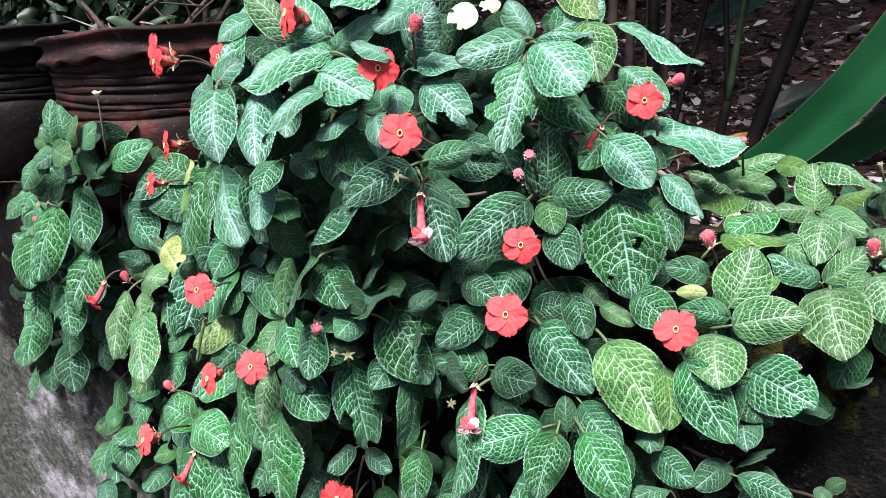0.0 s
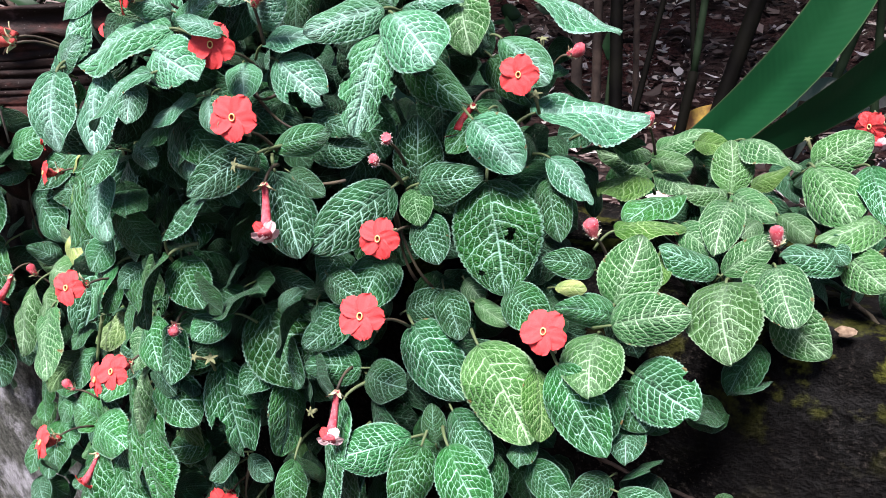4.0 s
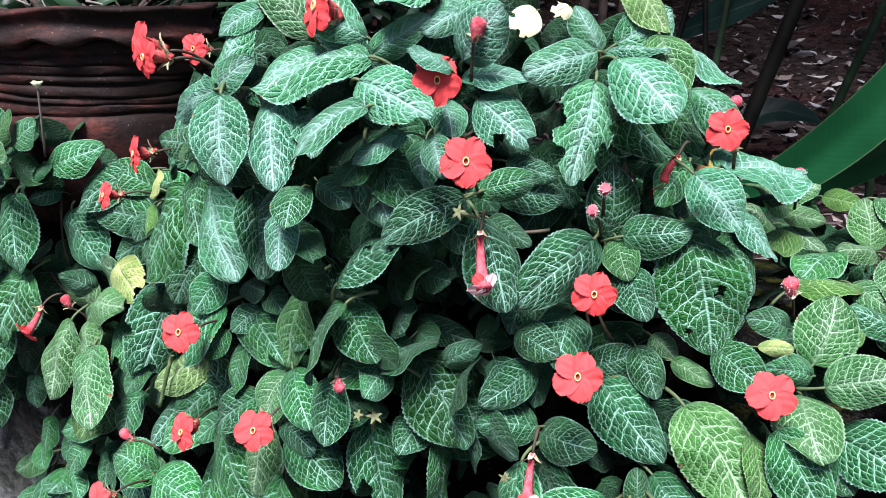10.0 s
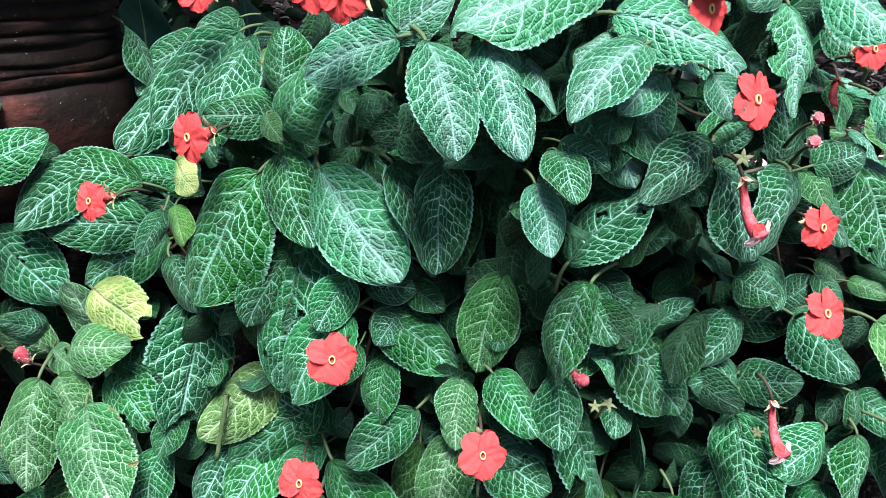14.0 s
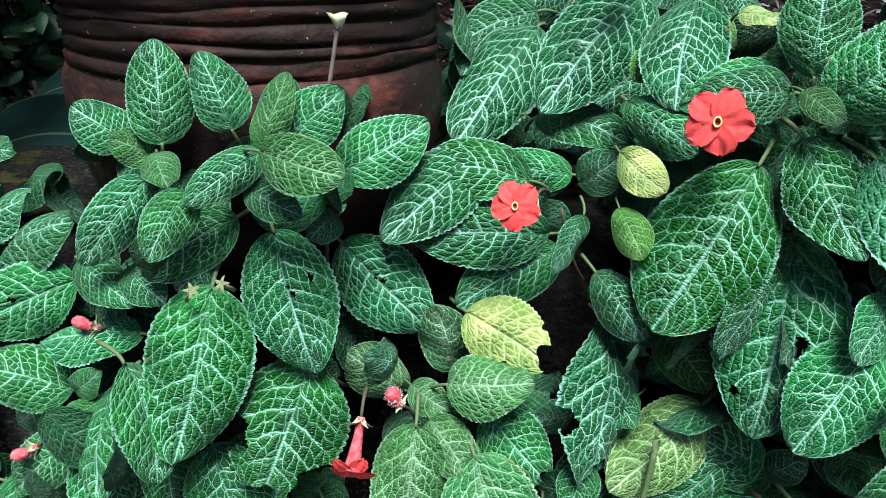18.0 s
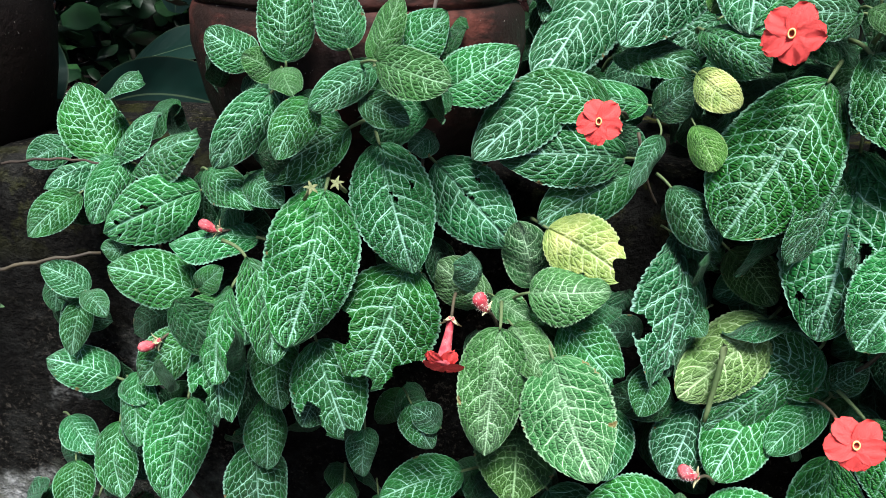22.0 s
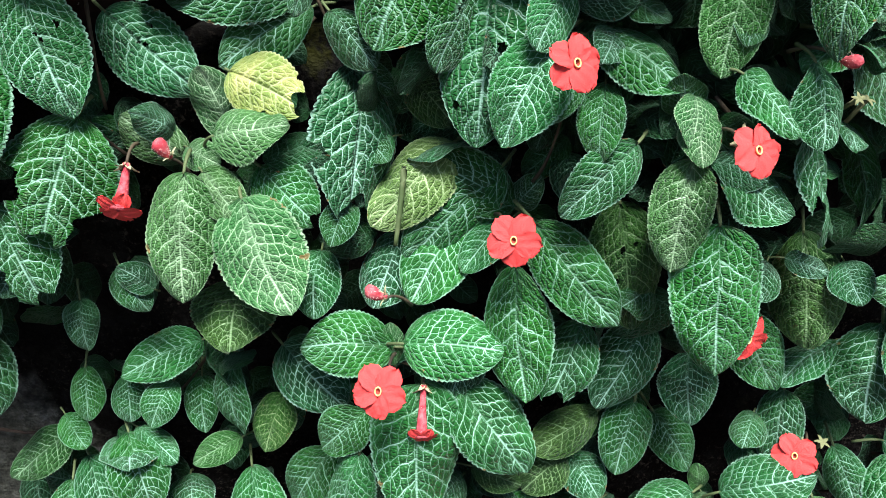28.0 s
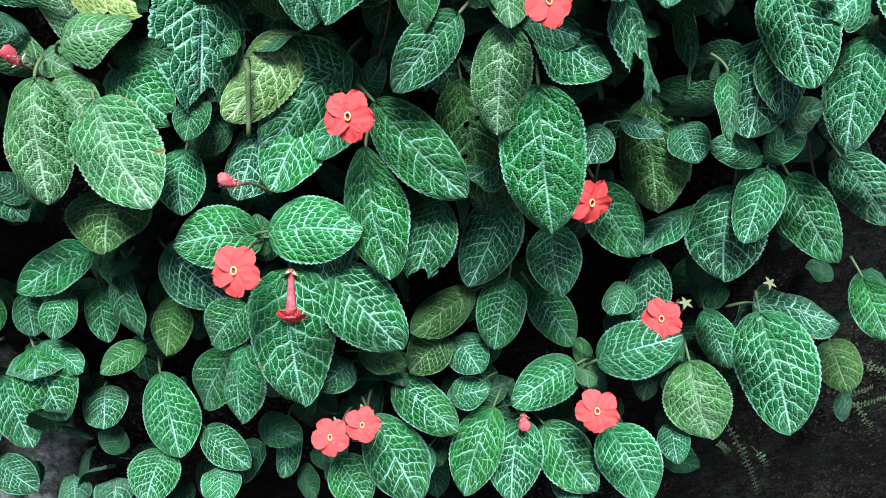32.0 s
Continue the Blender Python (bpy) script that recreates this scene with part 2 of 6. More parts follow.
WILTED = plain_material("petal_wilted_dark_red", (0.12, 0.008, 0.012), (0.3, 0.02, 0.025), 160, 0.6, 0.6, 0.001, 0.25)
HAIR = plain_material("hair_silvery", (0.6, 0.5, 0.48), (0.8, 0.74, 0.7), 90, 0.6)
TUBE = plain_material("tube_hairy_pink", (0.42, 0.04, 0.06), (0.6, 0.14, 0.16), 220, 0.75, 0.8, 0.001, 0.2)
BLUSH = plain_material("petal_back_blush", (0.78, 0.28, 0.3), (0.93, 0.82, 0.8), 90, 0.7, 0.3, 0.0008, 0.2)
TUBE_GREY = plain_material("stalk_grey_pink", (0.12, 0.09, 0.085), (0.26, 0.21, 0.19), 120, 0.8)
THROAT = plain_material("throat_yellow", (0.82, 0.5, 0.14), (0.86, 0.66, 0.32), 120, 0.6)
GULLET = plain_material("throat_dark", (0.16, 0.012, 0.01), (0.4, 0.05, 0.03), 200, 0.7)
SPENT = plain_material("calyx_spent_dull", (0.1, 0.12, 0.05), (0.22, 0.23, 0.12), 80, 0.8, 0.3)
SEPAL = plain_material("calyx_pale_green", (0.3, 0.32, 0.16), (0.56, 0.55, 0.36), 80, 0.75, 0.3)


def wall_material():
    """Concrete, black with algal growth and with shade painted in beneath the leaves, paler and lichened low down at
    one end.
    """
    m = Nodes("concrete_mossy", 0.95, 0.08)
    c = m.coords("Object")
    xyz = m.t.nodes.new("ShaderNodeSeparateXYZ")
    m.put(xyz.inputs[0], c)
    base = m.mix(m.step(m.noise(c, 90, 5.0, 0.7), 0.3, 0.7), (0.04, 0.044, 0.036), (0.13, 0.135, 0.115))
    # blackness follows height and run, so shade under the foliage lies in the colour
    algae_shade = m.math('ADD', m.noise(c, 6, 6.0, 0.7), m.step(xyz.outputs[0], 0.06, 0.3, -0.02, 0.42))
    algae_shade = m.math('ADD', algae_shade, m.math('ADD', m.step(xyz.outputs[2], 0.66, 0.78, -0.26, 0.14), m.step(xyz.outputs[0], -0.3, -0.12, -0.3, 0.04)))
    algae_shade = m.math('ADD', algae_shade, m.step(xyz.outputs[2], 0.95, 1.01, 0.0, 0.3))
    algae_shade = m.step(algae_shade, 0.4, 0.56)
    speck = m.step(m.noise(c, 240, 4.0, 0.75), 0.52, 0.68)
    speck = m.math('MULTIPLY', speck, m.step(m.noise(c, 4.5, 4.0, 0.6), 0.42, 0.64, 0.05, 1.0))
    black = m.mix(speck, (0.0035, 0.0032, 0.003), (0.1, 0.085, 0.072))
    col = m.mix(algae_shade, base, black)
    pale = m.math('MULTIPLY', m.step(m.noise(c, 7, 8.0, 0.72), 0.46, 0.62), m.math('SUBTRACT', 1.0, algae_shade))
    col = m.mix(m.math('MULTIPLY', pale, 0.8), col, (0.46, 0.46, 0.48))
    grime = m.math('MULTIPLY', m.step(m.noise(c, 38, 8.0, 0.8), 0.46, 0.6), m.step(m.noise(c, 9, 3.0), 0.35, 0.65, 0.35, 0.9))
    col = m.mix(m.math('MULTIPLY', grime, 0.8), col, (0.02, 0.02, 0.019))
    moss = m.math('MULTIPLY', m.step(m.noise(c, 30, 5.0, 0.65), 0.5, 0.62), m.step(m.noise(c, 3.6, 3.0), 0.44, 0.62, 0.05, 0.9))
    col = m.mix(m.math('MULTIPLY', moss, m.math('MULTIPLY', m.step(xyz.outputs[2], 0.93, 1.02, 0.04, 1.0), m.step(xyz.outputs[0], 0.26, 0.5, 0.25, 1.0))), col, (0.1, 0.11, 0.016))
    m.color(col)
    m.bump(m.math('ADD', m.noise(c, 200, 4.0, 0.7), m.math('MULTIPLY', m.noise(c, 30, 5.0), 1.5)), 0.9, 0.008)
    return m.mat


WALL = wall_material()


def ground_material():
    m = Nodes("leaf_mould_soil", 0.95, 0.08)
    c = m.coords("Object")
    col = m.mix(m.step(m.noise(c, 40, 6.0, 0.7), 0.35, 0.65), (0.007, 0.005, 0.0045), (0.065, 0.042, 0.038))
    red = m.step(m.noise(c, 2.2, 5.0), 0.5, 0.66, 0.0, 0.4)
    col = m.mix(red, col, m.mix(m.step(m.noise(c, 160, 4.0, 0.7), 0.4, 0.62), (0.05, 0.014, 0.012), (0.2, 0.06, 0.055)))
    m.color(col)
    m.bump(m.noise(c, 60, 6.0, 0.7), 0.8, 0.02)
    return m.mat


SOIL = ground_material()


def litter_material():
    m = Nodes("dry_leaf_litter", 0.85, 0.25)
    g = m.t.nodes.new("ShaderNodeNewGeometry").outputs["Random Per Island"]
    a = m.mix(m.math('POWER', g, 1.6), (0.008, 0.006, 0.0055), (0.25, 0.19, 0.175))
    pick = m.step(m.math('FRACT', m.math('MULTIPLY', g, 13.7)), 0.7, 0.74)
    tint = m.mix(m.math('FRACT', m.math('MULTIPLY', g, 31.3)), (0.5, 0.46, 0.42), (0.38, 0.36, 0.38))
    m.color(m.mix(pick, a, tint))
    return m.mat


LITTER = litter_material()


def terracotta_material(name, blackened):
    m = Nodes(name, 0.65, 0.15)
    c = m.coords("Object")
    col = m.mix(m.step(m.noise(c, 16, 6.0, 0.65), 0.35, 0.65), (0.04, 0.014, 0.012) if blackened < 0.95 else (0.006, 0.004, 0.0035), (0.1, 0.03, 0.023) if blackened < 0.95 else (0.016, 0.008, 0.006))
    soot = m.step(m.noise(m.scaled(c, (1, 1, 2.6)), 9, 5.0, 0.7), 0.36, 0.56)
    col = m.mix(m.step(soot, 0.0, 1.0, max(0.0, blackened * 8 - 7.1), blackened), col, (0.01, 0.007, 0.006) if blackened < 0.95 else (0.004, 0.003, 0.003))
    # lower half coloured darker, painting in the shade it stands in
    pot_xyz = m.t.nodes.new("ShaderNodeSeparateXYZ")
    m.put(pot_xyz.inputs[0], c)
    low_shade = m.step(m.math('MULTIPLY_ADD', m.noise(c, 14, 4.0, 0.6), 0.08, pot_xyz.outputs[2]), 0.1, 0.16, 1.0, 0.0)
    col = m.mix(m.math('MULTIPLY', low_shade, 0.6), col, (0.012, 0.007, 0.006))
    bloom = m.math('MULTIPLY', m.step(m.noise(c, 45, 4.0, 0.7), 0.6, 0.75), 0.45 if blackened < 0.95 else 0.06)
    col = m.mix(bloom, col, (0.11, 0.07, 0.074))
    m.color(m.mix(m.step(m.noise(c, 330, 2.0), 0.71, 0.75, 0.0, 0.6), col, (0.3, 0.27, 0.25)))
    m.bump(m.noise(c, 90, 5.0, 0.7), 0.5, 0.004)
    return m.mat


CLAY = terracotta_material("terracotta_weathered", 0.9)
CLAY_BLACK = terracotta_material("terracotta_near_black", 0.97)


def blade_material(name, a, b):
    """Long leaf with fine close ribs that run slantwise from the midrib."""
    m = Nodes(name, 0.5, 0.15)
    uv = m.t.nodes.new("ShaderNodeSeparateXYZ")
    m.put(uv.inputs[0], m.coords("UV"))
    q = m.math('ABSOLUTE', m.math('MULTIPLY_ADD', uv.outputs[0], 2.0, -1.0))
    ribs = m.math('SINE', m.math('MULTIPLY', m.math('SUBTRACT', uv.outputs[1], m.math('MULTIPLY', q, 0.06)), 330.0))
    c = m.coords("Object")
    col = m.mix(m.step(m.noise(c, 9.0, 4.0), 0.3, 0.7), a, b)
    col = m.mix(m.math('MULTIPLY_ADD', ribs, 0.06, 0.06), col, tuple(1.25 * k for k in b))
    col = m.mix(m.step(q, 0.93, 1.0, 0.0, 0.45), col, (0.12, 0.16, 0.08))
    m.color(col)
    m.rough(m.math('MULTIPLY_ADD', m.noise(c, 30.0, 3.0), 0.3, 0.3))
    m.bump(ribs, 0.04, 0.0005)
    return m.mat


BLADE = blade_material("strap_leaf_green", (0.003, 0.042, 0.014), (0.006, 0.064, 0.021))
FERN = plain_material("fern_pale_green", (0.03, 0.075, 0.03), (0.08, 0.15, 0.065), 200, 0.6)
STONE = plain_material("stone_brown", (0.12, 0.08, 0.05), (0.3, 0.22, 0.15), 150, 0.9, 0.5)
FALLEN = plain_material("fallen_leaf_yellow", (0.12, 0.05, 0.015), (0.5, 0.34, 0.05), 30, 0.7)
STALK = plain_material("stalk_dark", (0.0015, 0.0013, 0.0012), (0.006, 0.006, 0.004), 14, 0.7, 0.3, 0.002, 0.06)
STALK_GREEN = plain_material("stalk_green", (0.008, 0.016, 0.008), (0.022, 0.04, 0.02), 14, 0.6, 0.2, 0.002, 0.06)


def broad_material():
    """Dark glossy leaf with a thin pale midrib."""
    m = Nodes("broad_leaf_blue_green", 0.4, 0.25)
    uv = m.t.nodes.new("ShaderNodeSeparateXYZ")
    m.put(uv.inputs[0], m.coords("UV"))
    q = m.math('ABSOLUTE', m.math('MULTIPLY_ADD', uv.outputs[0], 2.0, -1.0))
    c = m.coords("Object")
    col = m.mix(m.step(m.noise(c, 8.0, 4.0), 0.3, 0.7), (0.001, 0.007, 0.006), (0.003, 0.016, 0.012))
    ribs = m.math('SINE', m.math('MULTIPLY', m.math('SUBTRACT', uv.outputs[1], m.math('MULTIPLY', q, 0.16)), 75.0))
    col = m.mix(m.step(q, 0.012, 0.035, 0.5, 0.0), col, (0.06, 0.09, 0.05))
    m.color(m.mix(m.step(q, 0.96, 1.0, 0.0, 0.35), col, (0.06, 0.09, 0.05)))
    m.rough(m.math('MULTIPLY_ADD', m.noise(c, 26.0, 3.0), 0.3, 0.32))
    m.bump(m.math('MULTIPLY_ADD', m.noise(c, 30.0, 3.0), 1.6, m.math('MULTIPLY', ribs, 0.3)), 0.2, 0.001)
    return m.mat


BROAD = broad_material()


def shrub_material():
    m = Nodes("shrub_leaf_dark", 0.45, 0.3)
    g = m.t.nodes.new("ShaderNodeNewGeometry").outputs["Random Per Island"]
    col = m.mix(m.math('POWER', g, 2.0), (0.004, 0.018, 0.007), (0.022, 0.075, 0.022))
    m.color(m.mix(m.step(m.noise(m.coords("Object"), 40, 3.0), 0.4, 0.7, 0.0, 0.5), col, (0.004, 0.014, 0.006)))
    return m.mat


SHRUB = shrub_material()
BARK = plain_material("bark_brown", (0.02, 0.013, 0.01), (0.08, 0.055, 0.042), 24, 0.85, 0.6, 0.006)


# ---------------------------------------------------------------- mesh helpers
def mesh_of(name, verts, faces, mat=None, uvs=None, smooth=True):
    me = bpy.data.meshes.new(name)
    me.from_pydata([tuple(v) for v in verts], [], faces)
    if uvs is not None:
        layer = me.uv_layers.new(name="UVMap")
        if len(uvs[0]) == 4:
            layer.data.foreach_set("uv", np.array([uvs[l.vertex_index][:2] for l in me.loops], dtype=np.float32).ravel())
            layer = me.uv_layers.new(name="flat")
            layer.data.foreach_set("uv", np.array([uvs[l.vertex_index][2:] for l in me.loops], dtype=np.float32).ravel())
    if smooth:
        me.polygons.foreach_set("use_smooth", [True] * len(me.polygons))
    if mat:
        me.materials.append(mat)
    return me


def place(name, me, parent, m, mat=None):
    """A mesh as a part under a thing, at the world pose m."""
    ob = new(name, me)
    if parent is not None:
        ob.parent = parent
        ob.matrix_parent_inverse = world_of(parent).inverted()
    ob.matrix_basis = m
    if mat is not None:
        ob.material_slots[0].link = 'OBJECT'
        ob.material_slots[0].material = mat
    return ob


def world_of(ob):
    m = ob.matrix_basis.copy()
    k = ob
    while k.parent is not None:
        m = k.matrix_parent_inverse @ m
        k = k.parent
        m = k.matrix_basis @ m
    return m


def tube(points, radii, sides=8, cap=True):
    """Vertices and faces of a tube along points."""
    pts = [Vector(p) for p in points]
    verts, faces = [], []
    ref = Vector((0.31, 0.2, 0.93))
    for i, p in enumerate(pts):
        d = (pts[min(i + 1, len(pts) - 1)] - pts[max(i - 1, 0)]).normalized()
        a = d.cross(ref)
        a = a.normalized() if a.length > 1e-4 else d.orthogonal().normalized()
        b = d.cross(a)
        for k in range(sides):
            t = 2 * math.pi * k / sides
            verts.append(p + (a * math.cos(t) + b * math.sin(t)) * radii[i])
    for i in range(len(pts) - 1):
        for k in range(sides):
            j = (k + 1) % sides
            faces.append((i * sides + k, i * sides + j, (i + 1) * sides + j, (i + 1) * sides + k))
    if cap:
        faces.append(tuple(range(sides))[::-1])
        faces.append(tuple((len(pts) - 1) * sides + k for k in range(sides)))
    return verts, faces


def bend(a, b, c, n=8):
    return [a * (1 - t) ** 2 + b * (2 * t * (1 - t)) + c * t * t for t in (i / (n - 1) for i in range(n))]


def joined(chunks):
    verts, faces, uvs = [], [], []
    for v, f, *u in chunks:
        o = len(verts)
        verts += list(v)
        faces += [tuple(i + o for i in x) for x in f]
        if u:
            uvs += list(u[0])
    return (verts, faces, uvs) if uvs else (verts, faces)


# ---------------------------------------------------------------- leaf shapes
def leaf_grid(seed, rows=60, cols=14, arch=0.1, cup=0.1, twist=0.0, widest=0.45, quilt=0.013, damage=''):
    r = random.Random(seed)
    ph = [r.uniform(0, 6.28) for _ in range(6)]
    verts, uvs, faces = [], [], []
    e = math.log(0.5) / math.log(widest)
    for i in range(rows + 1):
        y = i / rows
        h = 0.5 * math.sin(math.pi * (y ** e)) ** (0.53 if y < 0.6 else 0.53 + 0.2 * (y - 0.6)) if 0 < y < 1 else 0.0
        h *= 1 + 0.05 * math.sin(5 * y + ph[0])
        h = max(h, 0.012 if y < 0.5 else 0.004)
        for j in range(cols + 1):
            q = 2 * j / cols - 1
            tooth = 1 + (0.045 * abs(math.sin(math.pi * 20 * y + ph[4])) - 0.022) * (abs(q) > 0.95)
            x = q * h * tooth
            a = abs(q)
            v = 6.0 * (y - 0.24 * a ** 1.3) + (0.21 if q > 0 else -0.21)
            puff = math.sqrt(abs(math.sin(math.pi * v))) * (1 - a ** 3) * min(1, a * 5)
            z = quilt * puff + arch * math.sin(math.pi * y ** 0.8) - cup * 4 * x * x
            z += 0.035 * a * a * math.sin(9 * y + ph[1] + (2 if q > 0 else 0)) + twist * x * (y - 0.4)
            z += 0.012 * math.sin(7 * x + 11 * y + ph[2]) - 0.1 * max(0, a - 0.12 - 0.88 * a) - (0.016 if a < 0.08 else 0)
            bow = 0.05 * math.sin(ph[3]) * math.sin(math.pi * y)
            verts.append((x + bow, y - 0.02 * a * (1 - y), z))
            uvs.append((0.5 + 0.5 * q, y, x, y))
    cut = []
    if damage == 'bitten':
        for _ in range(3):
            side = r.choice((-1, 1))
            cut.append((side * r.uniform(0.34, 0.52), r.uniform(0.55, 0.95), r.uniform(0.07, 0.15)))
        cut.append((r.uniform(-0.25, 0.25), 1.0, r.uniform(0.1, 0.17)))
    if damage == 'torn':
        cut += [(-0.5, 0.33, 0.1), (0.52, 0.4, 0.13), (-0.46, 0.68, 0.12), (0.44, 0.78, 0.13), (-0.2, 1.0, 0.1)]
    if damage == 'holed':
        for _ in range(3):
            cut.append((r.uniform(-0.26, 0.26), r.uniform(0.3, 0.85), r.uniform(0.014, 0.034)))
    gone = set()
    for cx, cy, cr in cut:
        turn = r.uniform(0, 6.28)
        for k, (x, y, z) in enumerate(verts):
            dx, dy = (x - cx) * 0.7, y - cy
            d = math.hypot(dx, dy)
            ang = math.atan2(dy, dx)
            edge = cr * (1 + 0.18 * math.sin(2 * ang + turn) + 0.12 * math.sin(5 * ang + 2 * turn))
            if d <= edge + 0.004:
                gone.add(k)
            if 0 < d and abs(d - edge) < min(0.009, 0.6 * edge):
                verts[k] = (cx + dx * edge / d / 0.7, cy + dy * edge / d, z)
    for i in range(rows):
        for j in range(cols):
            a = i * (cols + 1) + j
            quad = (a, a + 1, a + cols + 2, a + cols + 1)
            if not all(k in gone for k in quad):
                faces.append(quad)
    return verts, faces, uvs


LEAF_MESH = {'': [], 'bitten': [], 'holed': [], 'torn': []}
for k in range(8):
    LEAF_MESH[''].append(mesh_of("leaf", *leaf_grid(k, arch=(0.06, 0.1, 0.14, 0.09)[k % 4], cup=(0.06, 0.12, 0.03, 0.16)[(k * 3) % 4], twist=0.3 * math.sin(k * 2.1), widest=(0.42, 0.46, 0.5, 0.44)[k // 2])[:2], LEAF['green'], leaf_grid(k)[2]))
for k in range(4):
    for d in ('bitten', 'holed', 'torn'):
        g = leaf_grid(20 + k, 120, 44, arch=0.09, cup=0.08, twist=0.25 * math.sin(k), widest=0.45, damage=d)
        LEAF_MESH[d].append(mesh_of("leaf", g[0], g[1], LEAF['green'], g[2]))
g = tube(bend(Vector((0, 0, 0)), Vector((0, -0.35, -0.05)), Vector((0, -0.7, -0.72))), [0.045, 0.045, 0.05, 0.05, 0.055, 0.055, 0.06, 0.065], 6)
PETIOLE_MESH = mesh_of("petiole", g[0], g[1], PETIOLE)
leaves = []


def plant(x, y, z, label):
    ob = new("flame_violet")
    ob.location = (x, y, z)
    ob.empty_display_size = 0.02
    return tagged(ob, label, "plant", "flame violets on the wall")


def leaf(p, bx, by, bz, tx, ty, tz, width, nx, ny, nz, kind, damage=''):
    """A leaf blade from its base to its tip, of that width, facing along (nx, ny, nz), with its petiole."""
    b, t = Vector((bx, by, bz)), Vector((tx, ty, tz))
    y = t - b
    size = y.length
    y.normalize()
    z = Vector((nx, ny, nz))
    z = (z - y * z.dot(y)).normalized()
    x = y.cross(z)
    m = Matrix(((x.x * width, y.x * size, z.x * size, b.x), (x.y * width, y.y * size, z.y * size, b.y), (x.z * width, y.z * size, z.z * size, b.z), (0, 0, 0, 1)))
    ob = place("leaf", rnd.choice(LEAF_MESH[damage]), p, m, LEAF[kind])
    if kind != 'green' or damage:
        word = {'green': 'dark green', 'deep_shade': 'dark shade-toned green', 'silver_sheen': 'silvery sky-sheened', 'soft': 'light green', 'pale': 'pale green', 'young': 'bright young', 'lime': 'lime green', 'yellow': 'yellowing', 'old': 'olive old', 'under': 'pale underside of a', 'cream': 'cream white'}[kind]
        tagged(ob, word + {'': '', 'bitten': ' bitten', 'holed': ' holed', 'torn': ' torn'}[damage] + " leaf")
    s = max(0.012, min(size * 0.4, 0.022))
    thick = min(1.0, 0.0013 / (s * 0.055))
    pm = Matrix(((x.x * s * thick, y.x * s, z.x * s, b.x), (x.y * s * thick, y.y * s, z.y * s, b.y), (x.z * s * thick, y.z * s, z.z * s, b.z), (0, 0, 0, 1)))
    place("petiole", PETIOLE_MESH, p, pm)
    leaves.append((b, t, width, z))
    return ob


# ---------------------------------------------------------------- flowers
def petal_mesh(name, mat, seed, curl=0.3):
    r = random.Random(seed)
    verts, faces, uvs = [], [], []
    rows, cols = 10, 12
    for i in range(rows + 1):
        y = i / rows
        h = 0.45 * (0.62 + 0.38 * math.sin(math.pi * 0.5 * min(1.0, y / 0.62))) * math.sqrt(max(0.0, 1 - max(0.0, (y - 0.5) / 0.52) ** 2.6))
        for j in range(cols + 1):
            q = 2 * j / cols - 1
            fringe = r.uniform(-0.05, 0.045) if (i == rows or abs(q) == 1) and y > 0.35 else 0
            verts.append((q * h * (1 + fringe), y * (1 + fringe), -curl * y * y + 0.05 * abs(q) * y - 0.035 * math.cos(5 * q + seed) * y + 0.02 * math.sin(9 * q + 7 * y + seed)))
    for i in range(rows):
        for j in range(cols):
            a = i * (cols + 1) + j
            faces.append((a, a + 1, a + cols + 2, a + cols + 1))
    return mesh_of(name, verts, faces, mat)


PETALS = [petal_mesh("petal", PETAL, k) for k in range(4)]
BLUSH_PETALS = [petal_mesh("petal", BLUSH, 10 + k, 0.3) for k in range(3)]


def ring_mesh():
    v, f = [], []
    for i in range(16):
        a = 2 * math.pi * i / 16
        for k in range(6):
            b = 2 * math.pi * k / 6
            rr = 0.104 + 0.024 * math.cos(b)
            v.append((rr * math.cos(a) * 0.85, rr * math.sin(a) * 1.15 - 0.01, 0.02 + 0.045 * math.sin(b)))
    for i in range(16):
        for k in range(6):
            f.append((i * 6 + k, ((i + 1) % 16) * 6 + k, ((i + 1) % 16) * 6 + (k + 1) % 6, i * 6 + (k + 1) % 6))
    return mesh_of("throat_ring", v, f, THROAT)


def gullet_mesh():
    v = [(0, 0, -0.12)]
    f = []
    for i in range(12):
        a = 2 * math.pi * i / 12
        v.append((0.075 * math.cos(a), 0.1 * math.sin(a) - 0.01, 0.018))
    for i in range(12):
        f.append((0, 1 + i, 1 + (i + 1) % 12))
    return mesh_of("gullet", v, f, GULLET)


def sepal_mesh():
    v, f = [], []
    for i in range(6):
        y = i / 5
        h = 0.24 * math.sin(math.pi * (0.25 + 0.7 * y))
        for q in (-1, 0, 1):
            v.append((q * h, y, -0.1 * abs(q) - 0.4 * y ** 3))
    for i in range(5):
        for j in range(2):
            a = i * 3 + j
            f.append((a, a + 1, a + 4, a + 3))
    return mesh_of("sepal", v, f, SEPAL)


RING, GULLET_MESH, SEPAL_MESH = ring_mesh(), gullet_mesh(), sepal_mesh()


def basis(origin, zdir, scale, spin=0.0):
    z = Vector(zdir).normalized()
    y = UP - z * z.z
    y = y.normalized() if y.length > 0.05 else Vector((0, 1, 0)).cross(z).normalized()
    x = y.cross(z)
    m = Matrix((x, y, z)).transposed().to_4x4()
    return Matrix.Translation(origin) @ m @ Matrix.Rotation(spin, 4, 'Z') @ Matrix.Scale(scale, 4)


def calyx(owner, b, d, size):
    for k in range(5):
        a = 2 * math.pi * k / 5 + 0.3
        m = basis(b, -Vector(d), size) @ Matrix.Rotation(a, 4, 'Z') @ Matrix.Rotation(radians(52 + 9 * (k % 3)), 4, 'X')
        place("sepal", SEPAL_MESH, owner, m)


